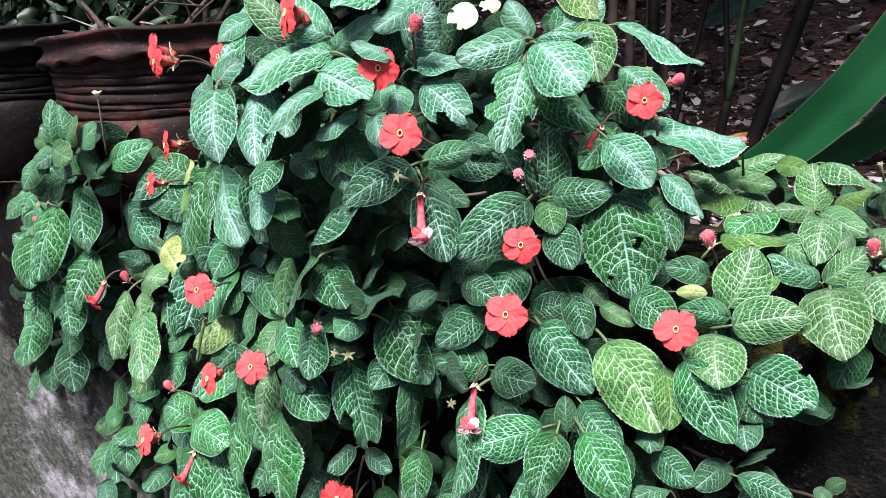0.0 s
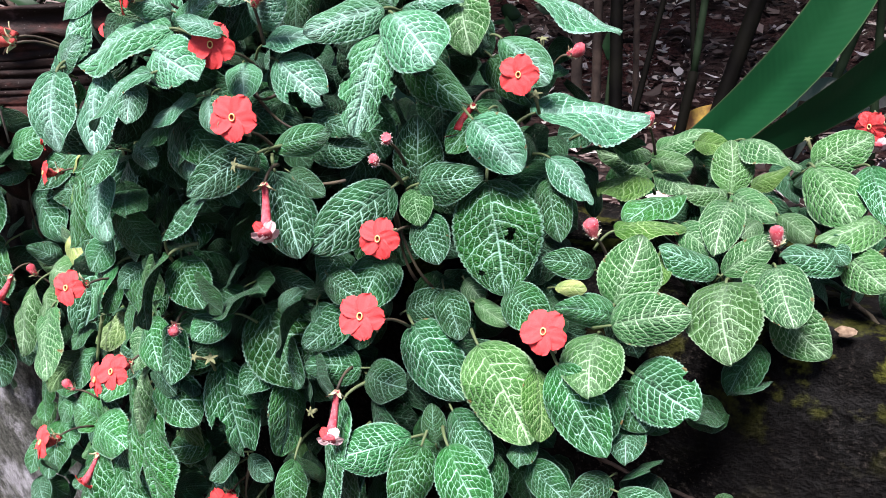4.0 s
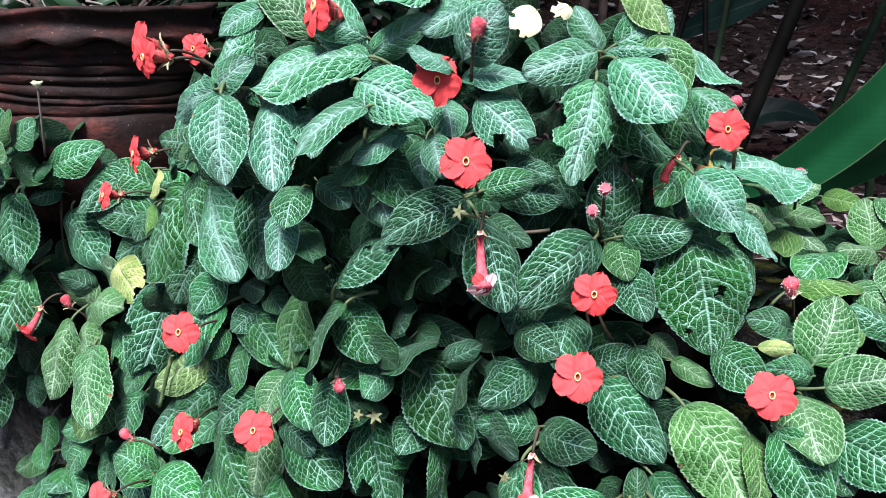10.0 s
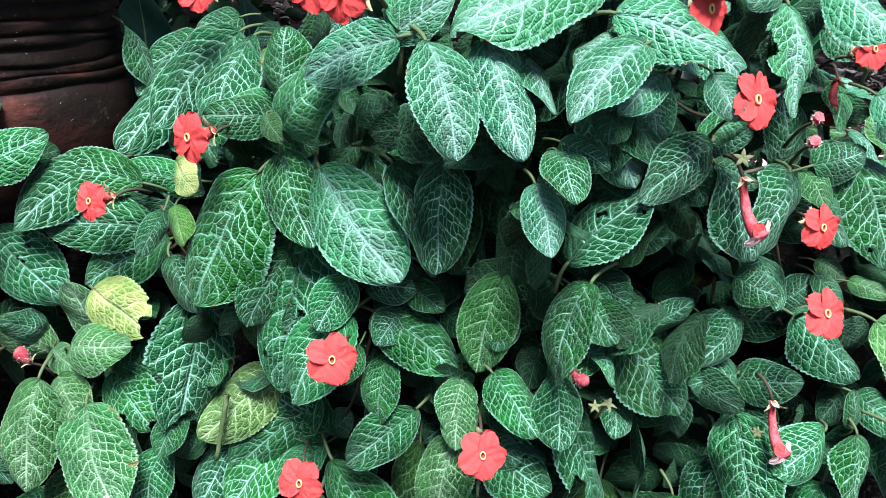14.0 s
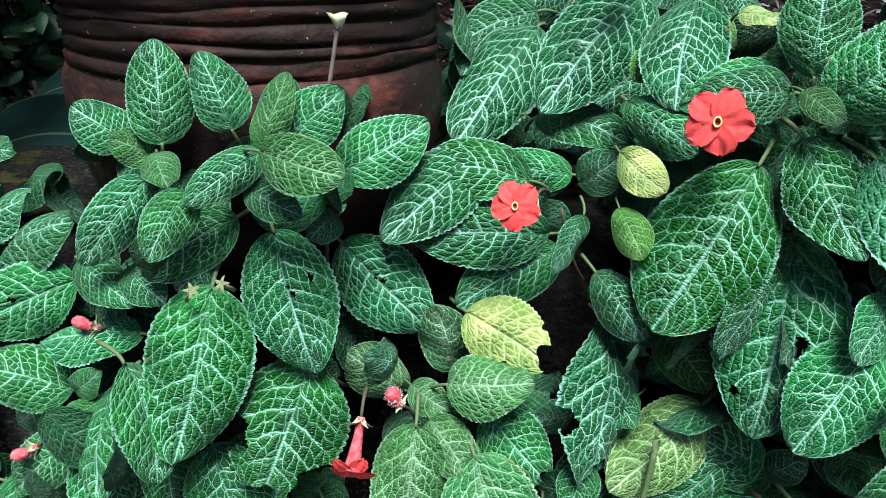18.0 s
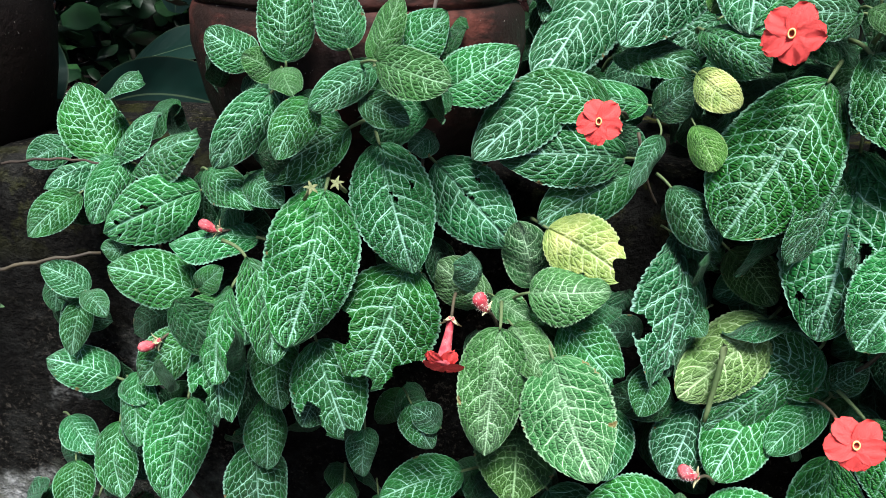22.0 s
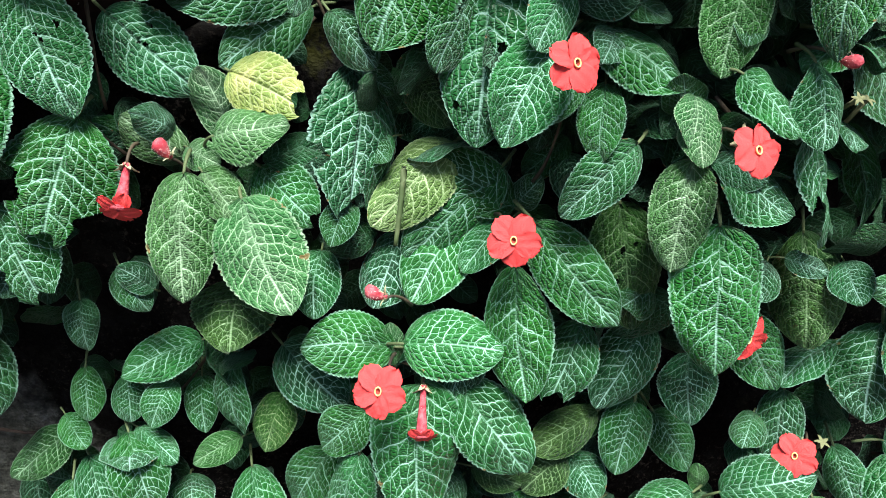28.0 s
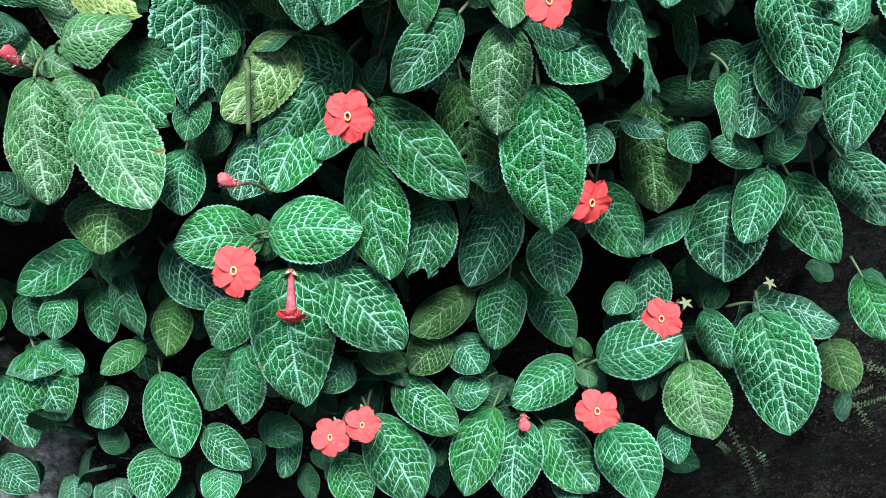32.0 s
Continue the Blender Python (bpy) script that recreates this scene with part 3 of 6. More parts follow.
def stalk(p, b, away):
    c = b + Vector(away) * 0.03 - UP * 0.006
    v, f = tube(bend(b, b + Vector(away) * 0.014 + UP * 0.004, c, 6), [0.001, 0.001, 0.001, 0.0011, 0.0012, 0.0013], 6)
    place("flower_stalk", mesh_of("flower_stalk", v, f, STEM), p, Matrix.Identity(4))


def hairs(owner, pts, radii, count, length, seed):
    """Fine pale hairs standing off a flower tube or bud."""
    r = random.Random(seed)
    v, f = [], []
    for k in range(count):
        i = r.randrange(len(pts) - 1)
        along = (pts[i + 1] - pts[i]).normalized()
        root = pts[i].lerp(pts[i + 1], r.random())
        side = along.orthogonal().normalized()
        side.rotate(Matrix.Rotation(r.uniform(0, 6.28), 3, along))
        root = root + side * radii[i] * 0.92
        tip = root + (side + along * r.uniform(-0.5, 0.3)).normalized() * length * r.uniform(0.6, 1.2)
        w = along.cross(side) * 0.00016
        o = len(v)
        v += [root - w, root + w, tip]
        f.append((o, o + 1, o + 2))
    place("hairs", mesh_of("hairs", v, f, HAIR, None, False), owner, Matrix.Identity(4))


def corolla(p, c, b, d, r_face, r_base, name="flower", sweep=0.75, mat=None, flare=(1, 0.84, 0.7, 0.6, 0.52, 0.45, 0.4, 0.35, 0.3)):
    """The hairy tube of a flower, from its face back to its calyx."""
    L = max((c - b).length, 0.012)
    pts = bend(c, c - d * L * sweep + UP * 0.001, b, 9)
    radii = [r_face * k + r_base * (1 - k) for k in flare]
    v, f = tube(pts, radii, 10, True)
    fl = place(name, mesh_of(name, v, f, mat or TUBE_RED), p, Matrix.Identity(4))
    hairs(fl, pts, radii, 60, 0.0016, int(c.x * 9999))
    return fl


def tucked(c, b, d):
    """The calyx lies behind the face, at most some way to one side."""
    w = c - b
    length = min(max(w.length, 0.013), 0.0165)
    w.normalize()
    turn = w.angle(d)
    if turn > radians(30):
        w = w.slerp(d, 1 - radians(30) / turn)
    return c - w * length


def flower(p, x, y, z, bx, by, bz, fx, fy, fz, size):
    c, b, d = Vector((x, y, z)), Vector((bx, by, bz)), Vector((fx, fy, fz)).normalized()
    b = tucked(c, b, d)
    fl = corolla(p, c - d * 0.001, b, d, size * 0.2, 0.0021)
    tagged(fl, "open coral red flower with a yellow throat")
    spin = rnd.uniform(-0.25, 0.25)
    for k in range(5):
        a = spin + 2 * math.pi * (k + 0.5) / 5
        wide = 1.2 if k in (1, 2, 3) else 1.08
        m = basis(c, d, size * 0.47) @ Matrix.Rotation(a, 4, 'Z') @ Matrix.Rotation(radians(rnd.uniform(2, 16)), 4, 'X') @ Matrix.Rotation(radians(rnd.uniform(3, 9)), 4, 'Y') @ Matrix.Translation((0, 0.09, 0)) @ Matrix.Diagonal((wide, 0.94, 1, 1))
        place("petal", rnd.choice(PETALS), fl, m)
    place("throat_ring", RING, fl, basis(c + d * 0.001, d, size * 0.6))
    place("gullet", GULLET_MESH, fl, basis(c + d * 0.0012, d, size * 0.6))
    calyx(fl, b, (b - c).normalized(), 0.0105)
    stalk(p, b, (b - c).normalized() * 0.6 + OUT * -0.5)


def bud(p, x, y, z, bx, by, bz, fx, fy, fz, size):
    c, b = Vector((x, y, z)), Vector((bx, by, bz))
    b = c + (b - c).normalized() * min((b - c).length, 0.0145)
    w = size * 0.42
    n = 9
    pts = [c.lerp(b, i / (n - 1)) + UP * 0.0006 * math.sin(i) for i in range(n)]
    radii = [w * k for k in (0.5, 0.9, 1.0, 0.96, 0.84, 0.68, 0.52, 0.42, 0.34)]
    v, f = tube(pts, radii, 10)
    ob = place("flower_bud", mesh_of("flower_bud", v, f, TUBE), p, Matrix.Identity(4))
    tagged(ob, "closed hairy pink flower bud")
    hairs(ob, pts, radii, int(150 * (b - c).length / 0.0145), 0.0021, int(x * 9999))
    calyx(ob, b, (b - c).normalized(), min(0.007, 0.5 * (b - c).length))
    stalk(p, b, (b - c).normalized() * 0.6 + OUT * -0.4)


def bell(p, x, y, z, bx, by, bz, fx, fy, fz, size, look_of="red"):
    c, b, d = Vector((x, y, z)), Vector((bx, by, bz)), Vector((fx, fy, fz)).normalized()
    faded, wilted = look_of == "faded", look_of == "wilted"
    fl = corolla(p, c, b, d, size * 0.22, 0.0013, "flower", 0.4, WILTED if wilted else TUBE, (1, 0.86, 0.72, 0.6, 0.48, 0.38, 0.3, 0.24, 0.2))
    tagged(fl, {"faded": "hanging spent flower with pale folded petals", "wilted": "shrivelled dark red hanging flower", "red": "hanging red flower with folded petals"}[look_of])
    for k in range(3 if wilted else 5):
        a = 2 * math.pi * (k + 0.5) / 5
        m = basis(c, d, size * (0.37 if faded else 0.44)) @ Matrix.Rotation(a, 4, 'Z') @ Matrix.Rotation(radians(rnd.uniform(45, 75) if wilted else rnd.uniform(-30, 0) if faded else rnd.uniform(-14, 8)), 4, 'X') @ Matrix.Translation((0, 0.1, 0)) @ Matrix.Scale(1.1, 4)
        place("petal", rnd.choice(BLUSH_PETALS if faded and k else PETALS), fl, m, WILTED if wilted else None)
    calyx(fl, b, (b - c).normalized(), 0.008)
    stalk(p, b, (b - c).normalized() * 0.5 + OUT * -0.4)


def spent_calyx(p, x, y, z, bx, by, bz, fx, fy, fz, size):
    c, b, d = Vector((x, y, z)), Vector((bx, by, bz)), Vector((fx, fy, fz)).normalized()
    v, f = tube([b, b.lerp(c, 0.5), c], [0.0012, 0.0012, 0.0018], 6)
    ob = place("spent_calyx", mesh_of("spent_calyx", v, f, SPENT), p, Matrix.Identity(4))
    tagged(ob, "star-shaped spent calyx, pale yellow green")
    for k in range(5):
        m = basis(c, d, size * 0.36) @ Matrix.Rotation(2 * math.pi * k / 5, 4, 'Z') @ Matrix.Rotation(radians(20), 4, 'X')
        place("sepal", SEPAL_MESH, ob, m, SPENT)


# ---------------------------------------------------------------- ground, wall
def ground():
    ns = [(80, 0.0), (6, 0.0), (0.06, 0.0), (-0.1, 0.0), (-0.22, 0.95), (-0.4, 0.96), (-0.8, 0.97), (-1.3, 1.02), (-2.0, 1.16), (-3.0, 1.5), (-5.0, 2.0), (-80, 3.0)]
    us = [-80, -20, -6, -3] + [-2 + 0.2 * i for i in range(31)] + [6, 20, 80]
    v = [spot(u, n, z + 0.02 * noise.noise((u * 2, n * 2, 0)) * (n < -0.3)) for n, z in ns for u in us]
    w = len(us)
    f = [(i * w + j, i * w + j + 1, (i + 1) * w + j + 1, (i + 1) * w + j) for i in range(len(ns) - 1) for j in range(w - 1)]
    tagged(new("ground", mesh_of("ground", v, f, SOIL)), "dark soil bank strewn with dead leaves", "ground", kind="structure")


def wall():
    """A low concrete garden wall with a rounded, worn top edge."""
    prof = [(0.0, -0.05)] + [(0.0, 0.05 * i) for i in range(1, 20)] + [(-0.002, 0.985), (-0.006, 1.008), (-0.016, 1.022), (-0.035, TOP), (-0.07, TOP), (-0.11, TOP), (-0.16, TOP), (-0.2, TOP), (-0.24, 1.022), (-0.25, 1.0), (-0.25, 0.5), (-0.25, -0.05)]
    us = [-1.6 + 0.025 * i for i in range(131)]
    v, f = [], []
    for u in us:
        for n, z in prof:
            k = noise.noise((u * 9, n * 9, z * 9)) * 0.006 + noise.noise((u * 40, n * 40, z * 40)) * 0.0025
            v.append((u, -(n + k + set_back(u)), z + k * 0.6))
    w = len(prof)
    for i in range(len(us) - 1):
        for j in range(w - 1):
            f.append((i * w + j, (i + 1) * w + j, (i + 1) * w + j + 1, i * w + j + 1))
    f.append(tuple(range(w)))
    f.append(tuple((len(us) - 1) * w + j for j in range(w))[::-1])
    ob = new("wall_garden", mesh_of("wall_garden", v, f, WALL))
    ob.matrix_basis = Matrix(((ALONG.x, -OUT.x, 0, ORIGIN.x), (ALONG.y, -OUT.y, 0, ORIGIN.y), (0, 0, 1, 0), (0, 0, 0, 1)))
    tagged(ob, "low weathered concrete garden wall with moss and lichen", "wall", kind="structure")


ground()
wall()


# ---------------------------------------------------------------- terracotta pots
def lathe(profile, sides=72, wave=None):
    v, f = [], []
    for i, (r, z) in enumerate(profile):
        for k in range(sides):
            a = 2 * math.pi * k / sides
            dr, dz = wave(i, a) if wave else (0, 0)
            v.append(((r + dr) * math.cos(a), (r + dr) * math.sin(a), z + dz))
    for i in range(len(profile) - 1):
        for k in range(sides):
            j = (k + 1) % sides
            f.append((i * sides + k, i * sides + j, (i + 1) * sides + j, (i + 1) * sides + k))
    return v, f


def lopsided(verts):
    """The thrown neck sags to one side."""
    return [(x, y, z + 0.08 * x * min(1.0, max(0.0, (z - 0.14) / 0.05))) for x, y, z in verts]


def pot(x, y, z, s, label, clay=CLAY):
    ob = new("flower_pot")
    ob.location = (x, y, z)
    tagged(ob, label, "plant pot", "terracotta pots on the wall")
    at = Matrix.Translation((x, y, z)) @ Matrix.Diagonal((s, s, 1, 1))
    body = [(0.0, 0.004), (0.092, 0.0), (0.098, 0.01), (0.108, 0.05), (0.1135, 0.085), (0.1125, 0.106), (0.1095, 0.113)]
    b = 0.114
    for h in (0.0095, 0.0085, 0.0115, 0.0075, 0.0105, 0.0085, 0.0125):
        body += [(0.1066, b), (0.1096, b + 0.001), (0.1104, b + 0.0032), (0.1102, b + h - 0.0026), (0.109, b + h - 0.0008)]
        b += h
    body += [(0.106, 0.183), (0.106, 0.187)]
    v, f = lathe(body, 96, lambda i, a: (0.0009 * math.sin(3 * a + i) + 0.0005 * math.sin(13 * a + 2 * i), 0.0012 * math.sin(2 * a + 0.4 * i) + 0.0006 * math.sin(7 * a + (i // 5) * 1.7)))
    place("body", mesh_of("body", lopsided(v), f, clay), ob, at)
    rim = [(0.106, 0.184), (0.118, 0.179), (0.1225, 0.1815), (0.1215, 0.187), (0.1165, 0.193), (0.1152, 0.199), (0.1165, 0.205), (0.1212, 0.2085), (0.121, 0.2125), (0.113, 0.2135), (0.107, 0.206), (0.104, 0.18), (0.1, 0.165)]
    v, f = lathe(rim, 144, lambda i, a: ((0.003 * math.sin(15 * a + 0.8 * math.sin(2 * a)) * (i in (1, 2))) + 0.001 * math.sin(5 * a + i), 0.0042 * math.sin(15 * a + 0.7 + 0.9 * math.sin(3 * a)) * (i in (1, 2)) + 0.0018 * math.sin(3 * a) + 0.0014 * math.sin(8 * a + 1) * (i in (7, 8))))
    tagged(place("rim", mesh_of("rim", lopsided(v), f, clay), ob, at), "frilled pinched rim")
    v, f = lathe([(0.103, 0.182), (0.06, 0.188), (0.0, 0.19)], 40, lambda i, a: (0, 0.003 * math.sin(5 * a + i)))
    place("soil", mesh_of("soil", v, f, SOIL), ob, at)
    return ob


pot(-0.372, 0.962, TOP - 0.003, 1.06, "ribbed dark terracotta pot with a frilled rim on the wall")
pot(-0.68, 1.16, TOP - 0.003, 1.0, "second ribbed terracotta pot, nearly black, on the wall", CLAY_BLACK)


# ---------------------------------------------------------------- the flame violets

# right
P = plant(.196, .526, 1.078, 'low spread of light green flame violet creeping over the wall top')
leaf(P, .066, .535, 1.227, .093, .498, 1.198, .042, -.21, -.76, .61, 'silver_sheen')
leaf(P, .109, .578, 1.240, .115, .554, 1.198, .036, -.19, -.62, .76, 'soft')
leaf(P, .084, .589, 1.234, .126, .604, 1.256, .032, .24, -.84, .48, 'silver_sheen')
leaf(P, .161, .711, 1.235, .248, .723, 1.195, .056, .26, -.34, .91, 'silver_sheen')
leaf(P, .073, .559, 1.197, .115, .545, 1.162, .030, -.08, -.80, .60, 'deep_shade')
leaf(P, .131, .609, 1.191, .159, .588, 1.158, .027, -.24, -.77, .60, 'green')
leaf(P, .137, .580, 1.206, .168, .559, 1.177, .030, -.27, -.72, .63, 'silver_sheen')
leaf(P, .159, .566, 1.156, .247, .603, 1.141, .055, .27, -.33, .90, 'silver_sheen')
leaf(P, .115, .512, 1.162, .144, .500, 1.131, .035, -.18, -.94, .30, 'silver_sheen')
leaf(P, .125, .543, 1.163, .097, .521, 1.139, .024, .23, -.66, .71, 'green')
leaf(P, .078, .520, 1.120, .121, .514, 1.126, .029, -.05, -.87, .50, 'deep_shade')
leaf(P, .075, .543, 1.110, .077, .551, 1.160, .034, -.15, -.91, .38, 'deep_shade')
leaf(P, .076, .525, 1.116, .079, .505, 1.095, .023, -.26, -.70, .66, 'young')
leaf(P, .123, .524, 1.119, .132, .487, 1.052, .058, -.24, -.79, .57, 'deep_shade', 'holed')
leaf(P, .168, .555, 1.126, .195, .537, 1.096, .025, .13, -.65, .75, 'silver_sheen', 'bitten')
leaf(P, .168, .558, 1.110, .173, .525, 1.074, .027, -.31, -.66, .69, 'deep_shade')
leaf(P, .192, .506, 1.061, .156, .499, 1.072, .020, .16, -.90, .40, 'green')
leaf(P, .203, .489, 1.044, .224, .509, 1.083, .039, -.26, -.78, .56, 'soft')
leaf(P, .203, .487, 1.036, .163, .479, 1.047, .022, .25, -.93, .27, 'green')
leaf(P, .197, .465, 1.040, .243, .457, 1.050, .034, -.21, -.87, .44, 'soft')
leaf(P, .190, .475, 1.028, .177, .426, 1.011, .039, -.28, -.65, .71, 'soft')
leaf(P, .272, .485, 1.057, .260, .431, 1.028, .045, -.47, -.53, .71, 'soft')
leaf(P, .237, .514, 1.068, .232, .489, 1.054, .017, -.42, -.42, .80, 'lime')
leaf(P, .114, .476, 1.022, .144, .436, .974, .050, -.14, -.81, .57, 'pale')
leaf(P, .162, .451, 1.020, .188, .423, .973, .035, -.24, -.87, .44, 'green')
leaf(P, .212, .465, 1.005, .243, .427, .997, .043, -.27, -.84, .47, 'green', 'bitten')
leaf(P, .202, .464, 1.000, .217, .445, .975, .028, -.35, -.77, .54, 'deep_shade')
leaf(P, .212, .461, .967, .201, .428, .963, .024, -.38, -.49, .79, 'deep_shade')
leaf(P, .149, .463, 1.011, .150, .437, .975, .026, .45, -.65, .62, 'lime')
leaf(P, .143, .458, .964, .136, .428, .963, .020, -.25, -.52, .82, 'deep_shade')
leaf(P, .096, .469, .978, .118, .441, .955, .029, -.22, -.74, .63, 'deep_shade')
leaf(P, .093, .440, .971, .116, .411, .936, .033, -.22, -.73, .64, 'green')
leaf(P, .075, .451, .964, .060, .436, .921, .031, -.10, -.89, .44, 'green')
leaf(P, .084, .459, .961, .083, .464, .988, .017, -.13, -.95, .27, 'green')
leaf(P, .067, .467, .960, .016, .464, .947, .034, -.13, -.81, .57, 'green')
leaf(P, .034, .513, .983, .065, .486, .986, .031, -.33, -.75, .57, 'deep_shade')
leaf(P, .070, .506, 1.024, .104, .474, .983, .041, -.22, -.80, .56, 'deep_shade')
leaf(P, .065, .517, 1.030, .096, .512, 1.043, .023, -.35, -.86, .37, 'deep_shade')
leaf(P, .106, .521, 1.050, .118, .505, 1.040, .017, -.42, -.65, .64, 'soft')
leaf(P, .113, .500, 1.042, .134, .481, 1.034, .015, -.41, -.66, .64, 'soft')
leaf(P, .135, .489, 1.056, .158, .465, 1.040, .029, -.38, -.76, .52, 'green')
leaf(P, .165, .492, 1.055, .184, .483, 1.057, .011, -.33, -.80, .50, 'yellow')
leaf(P, .144, .444, .954, .167, .428, .936, .024, -.22, -.80, .55, 'deep_shade')
leaf(P, .194, .441, .945, .168, .427, .935, .022, .09, -.60, .80, 'deep_shade')
leaf(P, .198, .430, .942, .230, .416, .932, .020, -.10, -.73, .67, 'green')
leaf(P, .149, .427, .934, .122, .417, .936, .017, -.02, -.05, 1.00, 'green')
leaf(P, .255, .422, .936, .263, .415, .948, .011, -.78, -.58, .25, 'young')
leaf(P, .254, .422, .937, .245, .410, .934, .011, .00, -.24, .97, 'young')
leaf(P, .092, .511, 1.047, .102, .491, 1.019, .025, -.11, -.82, .56, 'deep_shade')
leaf(P, .081, .514, 1.100, .090, .495, 1.072, .028, -.21, -.83, .51, 'deep_shade')
leaf(P, .267, .667, 1.084, .217, .647, 1.109, .034, .47, -.59, .66, 'soft')
leaf(P, .281, .701, 1.096, .328, .699, 1.112, .028, -.27, -.56, .78, 'soft')
leaf(P, .211, .621, 1.130, .257, .630, 1.106, .031, .41, -.32, .86, 'soft')
leaf(P, .262, .647, 1.102, .291, .629, 1.098, .019, -.46, -.82, .36, 'soft')
leaf(P, .311, .598, 1.084, .318, .627, 1.119, .033, -.23, -.65, .73, 'soft')
leaf(P, .304, .580, 1.087, .267, .578, 1.090, .022, .09, -.48, .87, 'soft')
leaf(P, .301, .566, 1.092, .320, .530, 1.083, .024, -.63, -.55, .54, 'soft')
leaf(P, .293, .549, 1.091, .271, .507, 1.067, .028, -.05, -.33, .94, 'soft')
leaf(P, .256, .539, 1.079, .273, .511, 1.067, .020, -.57, -.45, .68, 'soft')
leaf(P, .272, .502, 1.057, .233, .506, 1.075, .026, .22, -.64, .74, 'green')
leaf(P, .276, .502, 1.057, .309, .506, 1.080, .021, -.13, -.78, .62, 'soft')
leaf(P, .299, .478, 1.070, .295, .436, 1.049, .035, -.33, -.60, .73, 'soft')
leaf(P, .303, .488, 1.065, .279, .466, 1.049, .023, .05, -.60, .80, 'soft')
leaf(P, .302, .473, 1.044, .327, .454, 1.019, .032, -.38, -.81, .44, 'soft')
leaf(P, .343, .485, 1.068, .303, .484, 1.075, .024, .04, -.60, .80, 'green')
leaf(P, .319, .527, 1.088, .331, .501, 1.078, .018, -.61, -.57, .54, 'soft')
leaf(P, .353, .559, 1.112, .361, .511, 1.084, .037, -.47, -.49, .73, 'soft')
leaf(P, .378, .509, 1.086, .330, .493, 1.079, .029, .02, -.21, .98, 'soft')
leaf(P, .351, .496, 1.070, .360, .461, 1.060, .029, -.50, -.77, .39, 'soft')
leaf(P, .363, .581, 1.108, .405, .585, 1.128, .033, -.04, -.82, .58, 'soft')
leaf(P, .328, .625, 1.119, .354, .581, 1.104, .031, -.05, -.19, .98, 'soft')
leaf(P, .320, .582, 1.093, .345, .576, 1.108, .017, -.53, -.41, .74, 'lime')
leaf(P, .267, .578, 1.088, .219, .542, 1.082, .035, -.02, -.09, 1.00, 'green')
leaf(P, .211, .535, 1.078, .261, .533, 1.079, .029, -.07, -.15, .99, 'lime')
leaf(P, .249, .610, 1.094, .206, .571, 1.093, .034, .02, -.10, .99, 'lime')
leaf(P, .271, .656, 1.088, .291, .620, 1.074, .025, -.14, -.40, .91, 'soft')
leaf(P, .386, .548, 1.113, .380, .505, 1.085, .030, .13, -.42, .90, 'green')
leaf(P, .337, .500, 1.081, .341, .476, 1.071, .018, -.52, -.42, .74, 'green')
leaf(P, .308, .535, 1.081, .291, .519, 1.076, .019, .37, -.49, .79, 'soft')
leaf(P, .299, .651, 1.114, .318, .626, 1.113, .018, -.71, -.51, .48, 'lime')
flower(P, .052, .490, 1.093, .063, .508, 1.091, -.19, -.95, .23, .0278)
flower(P, .040, .469, 1.049, .056, .483, 1.035, -.19, -.89, .41, .0306)
flower(P, .153, .451, 1.044, .166, .462, 1.019, -.34, -.81, .47, .0289)
flower(P, .145, .538, 1.186, .147, .563, 1.174, -.18, -.95, .2, .0270)
flower(P, .451, .676, 1.116, .466, .686, 1.12, -.72, -.5, -.1, .0270)
bell(P, .455, .668, 1.1, .468, .68, 1.116, -.4, -.7, -.5, .0200, "faded")
spent_calyx(P, .478, .69, 1.118, .478, .696, 1.102, -.1, -.5, .86, .0140)
bell(P, .105, .533, 1.151, .116, .54, 1.168, -.3, -.5, -.8, .0200, "wilted")
spent_calyx(P, .1565, .5455, 1.172, .16, .55, 1.158, -.1, -.5, .86, .0140)
bud(P, .203, .633, 1.193, .180, .638, 1.184, .91, -.21, .36, .0124)
bud(P, .188, .508, 1.095, .196, .510, 1.074, -.34, -.08, .94, .0123)
bud(P, .306, .501, 1.089, .310, .501, 1.066, -.16, -.01, .99, .0101)
bud(P, .249, .614, 1.145, .251, .615, 1.133, -.37, .08, .92, .0110)
bud(P, .059, .510, 1.154, .060, .514, 1.149, -.05, -.48, .88, .0080)
bud(P, .050, .504, 1.142, .053, .508, 1.137, -.40, -.45, .80, .0080)
spent_calyx(P, .170, .625, 1.202, .169, .632, 1.183, .04, -.35, .94, .0122)
spent_calyx(P, .377, .626, 1.118, .387, .632, 1.099, -.42, -.26, .87, .0088)

# crown
P = plant(-.078, .549, 1.107, 'high mound of flame violet with silvered veins and coral flowers')
leaf(P, .058, .552, 1.230, .008, .536, 1.217, .029, .17, -.84, .51, 'silver_sheen')
leaf(P, -.024, .560, 1.210, .017, .552, 1.212, .024, -.12, -.55, .83, 'silver_sheen')
leaf(P, -.025, .552, 1.223, -.005, .533, 1.256, .036, -.12, -.91, .39, 'silver_sheen')
leaf(P, -.019, .566, 1.256, -.051, .551, 1.238, .022, .26, -.77, .59, 'silver_sheen')
leaf(P, -.080, .561, 1.224, -.046, .554, 1.248, .022, -.04, -.94, .35, 'silver_sheen')
leaf(P, -.083, .550, 1.223, -.155, .568, 1.199, .045, -.30, -.31, .90, 'silver_sheen')
leaf(P, -.037, .513, 1.220, -.063, .509, 1.230, .017, .23, -.57, .79, 'silver_sheen')
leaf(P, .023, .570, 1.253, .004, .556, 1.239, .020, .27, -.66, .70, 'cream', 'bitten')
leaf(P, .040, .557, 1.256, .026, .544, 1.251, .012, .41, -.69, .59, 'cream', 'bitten')
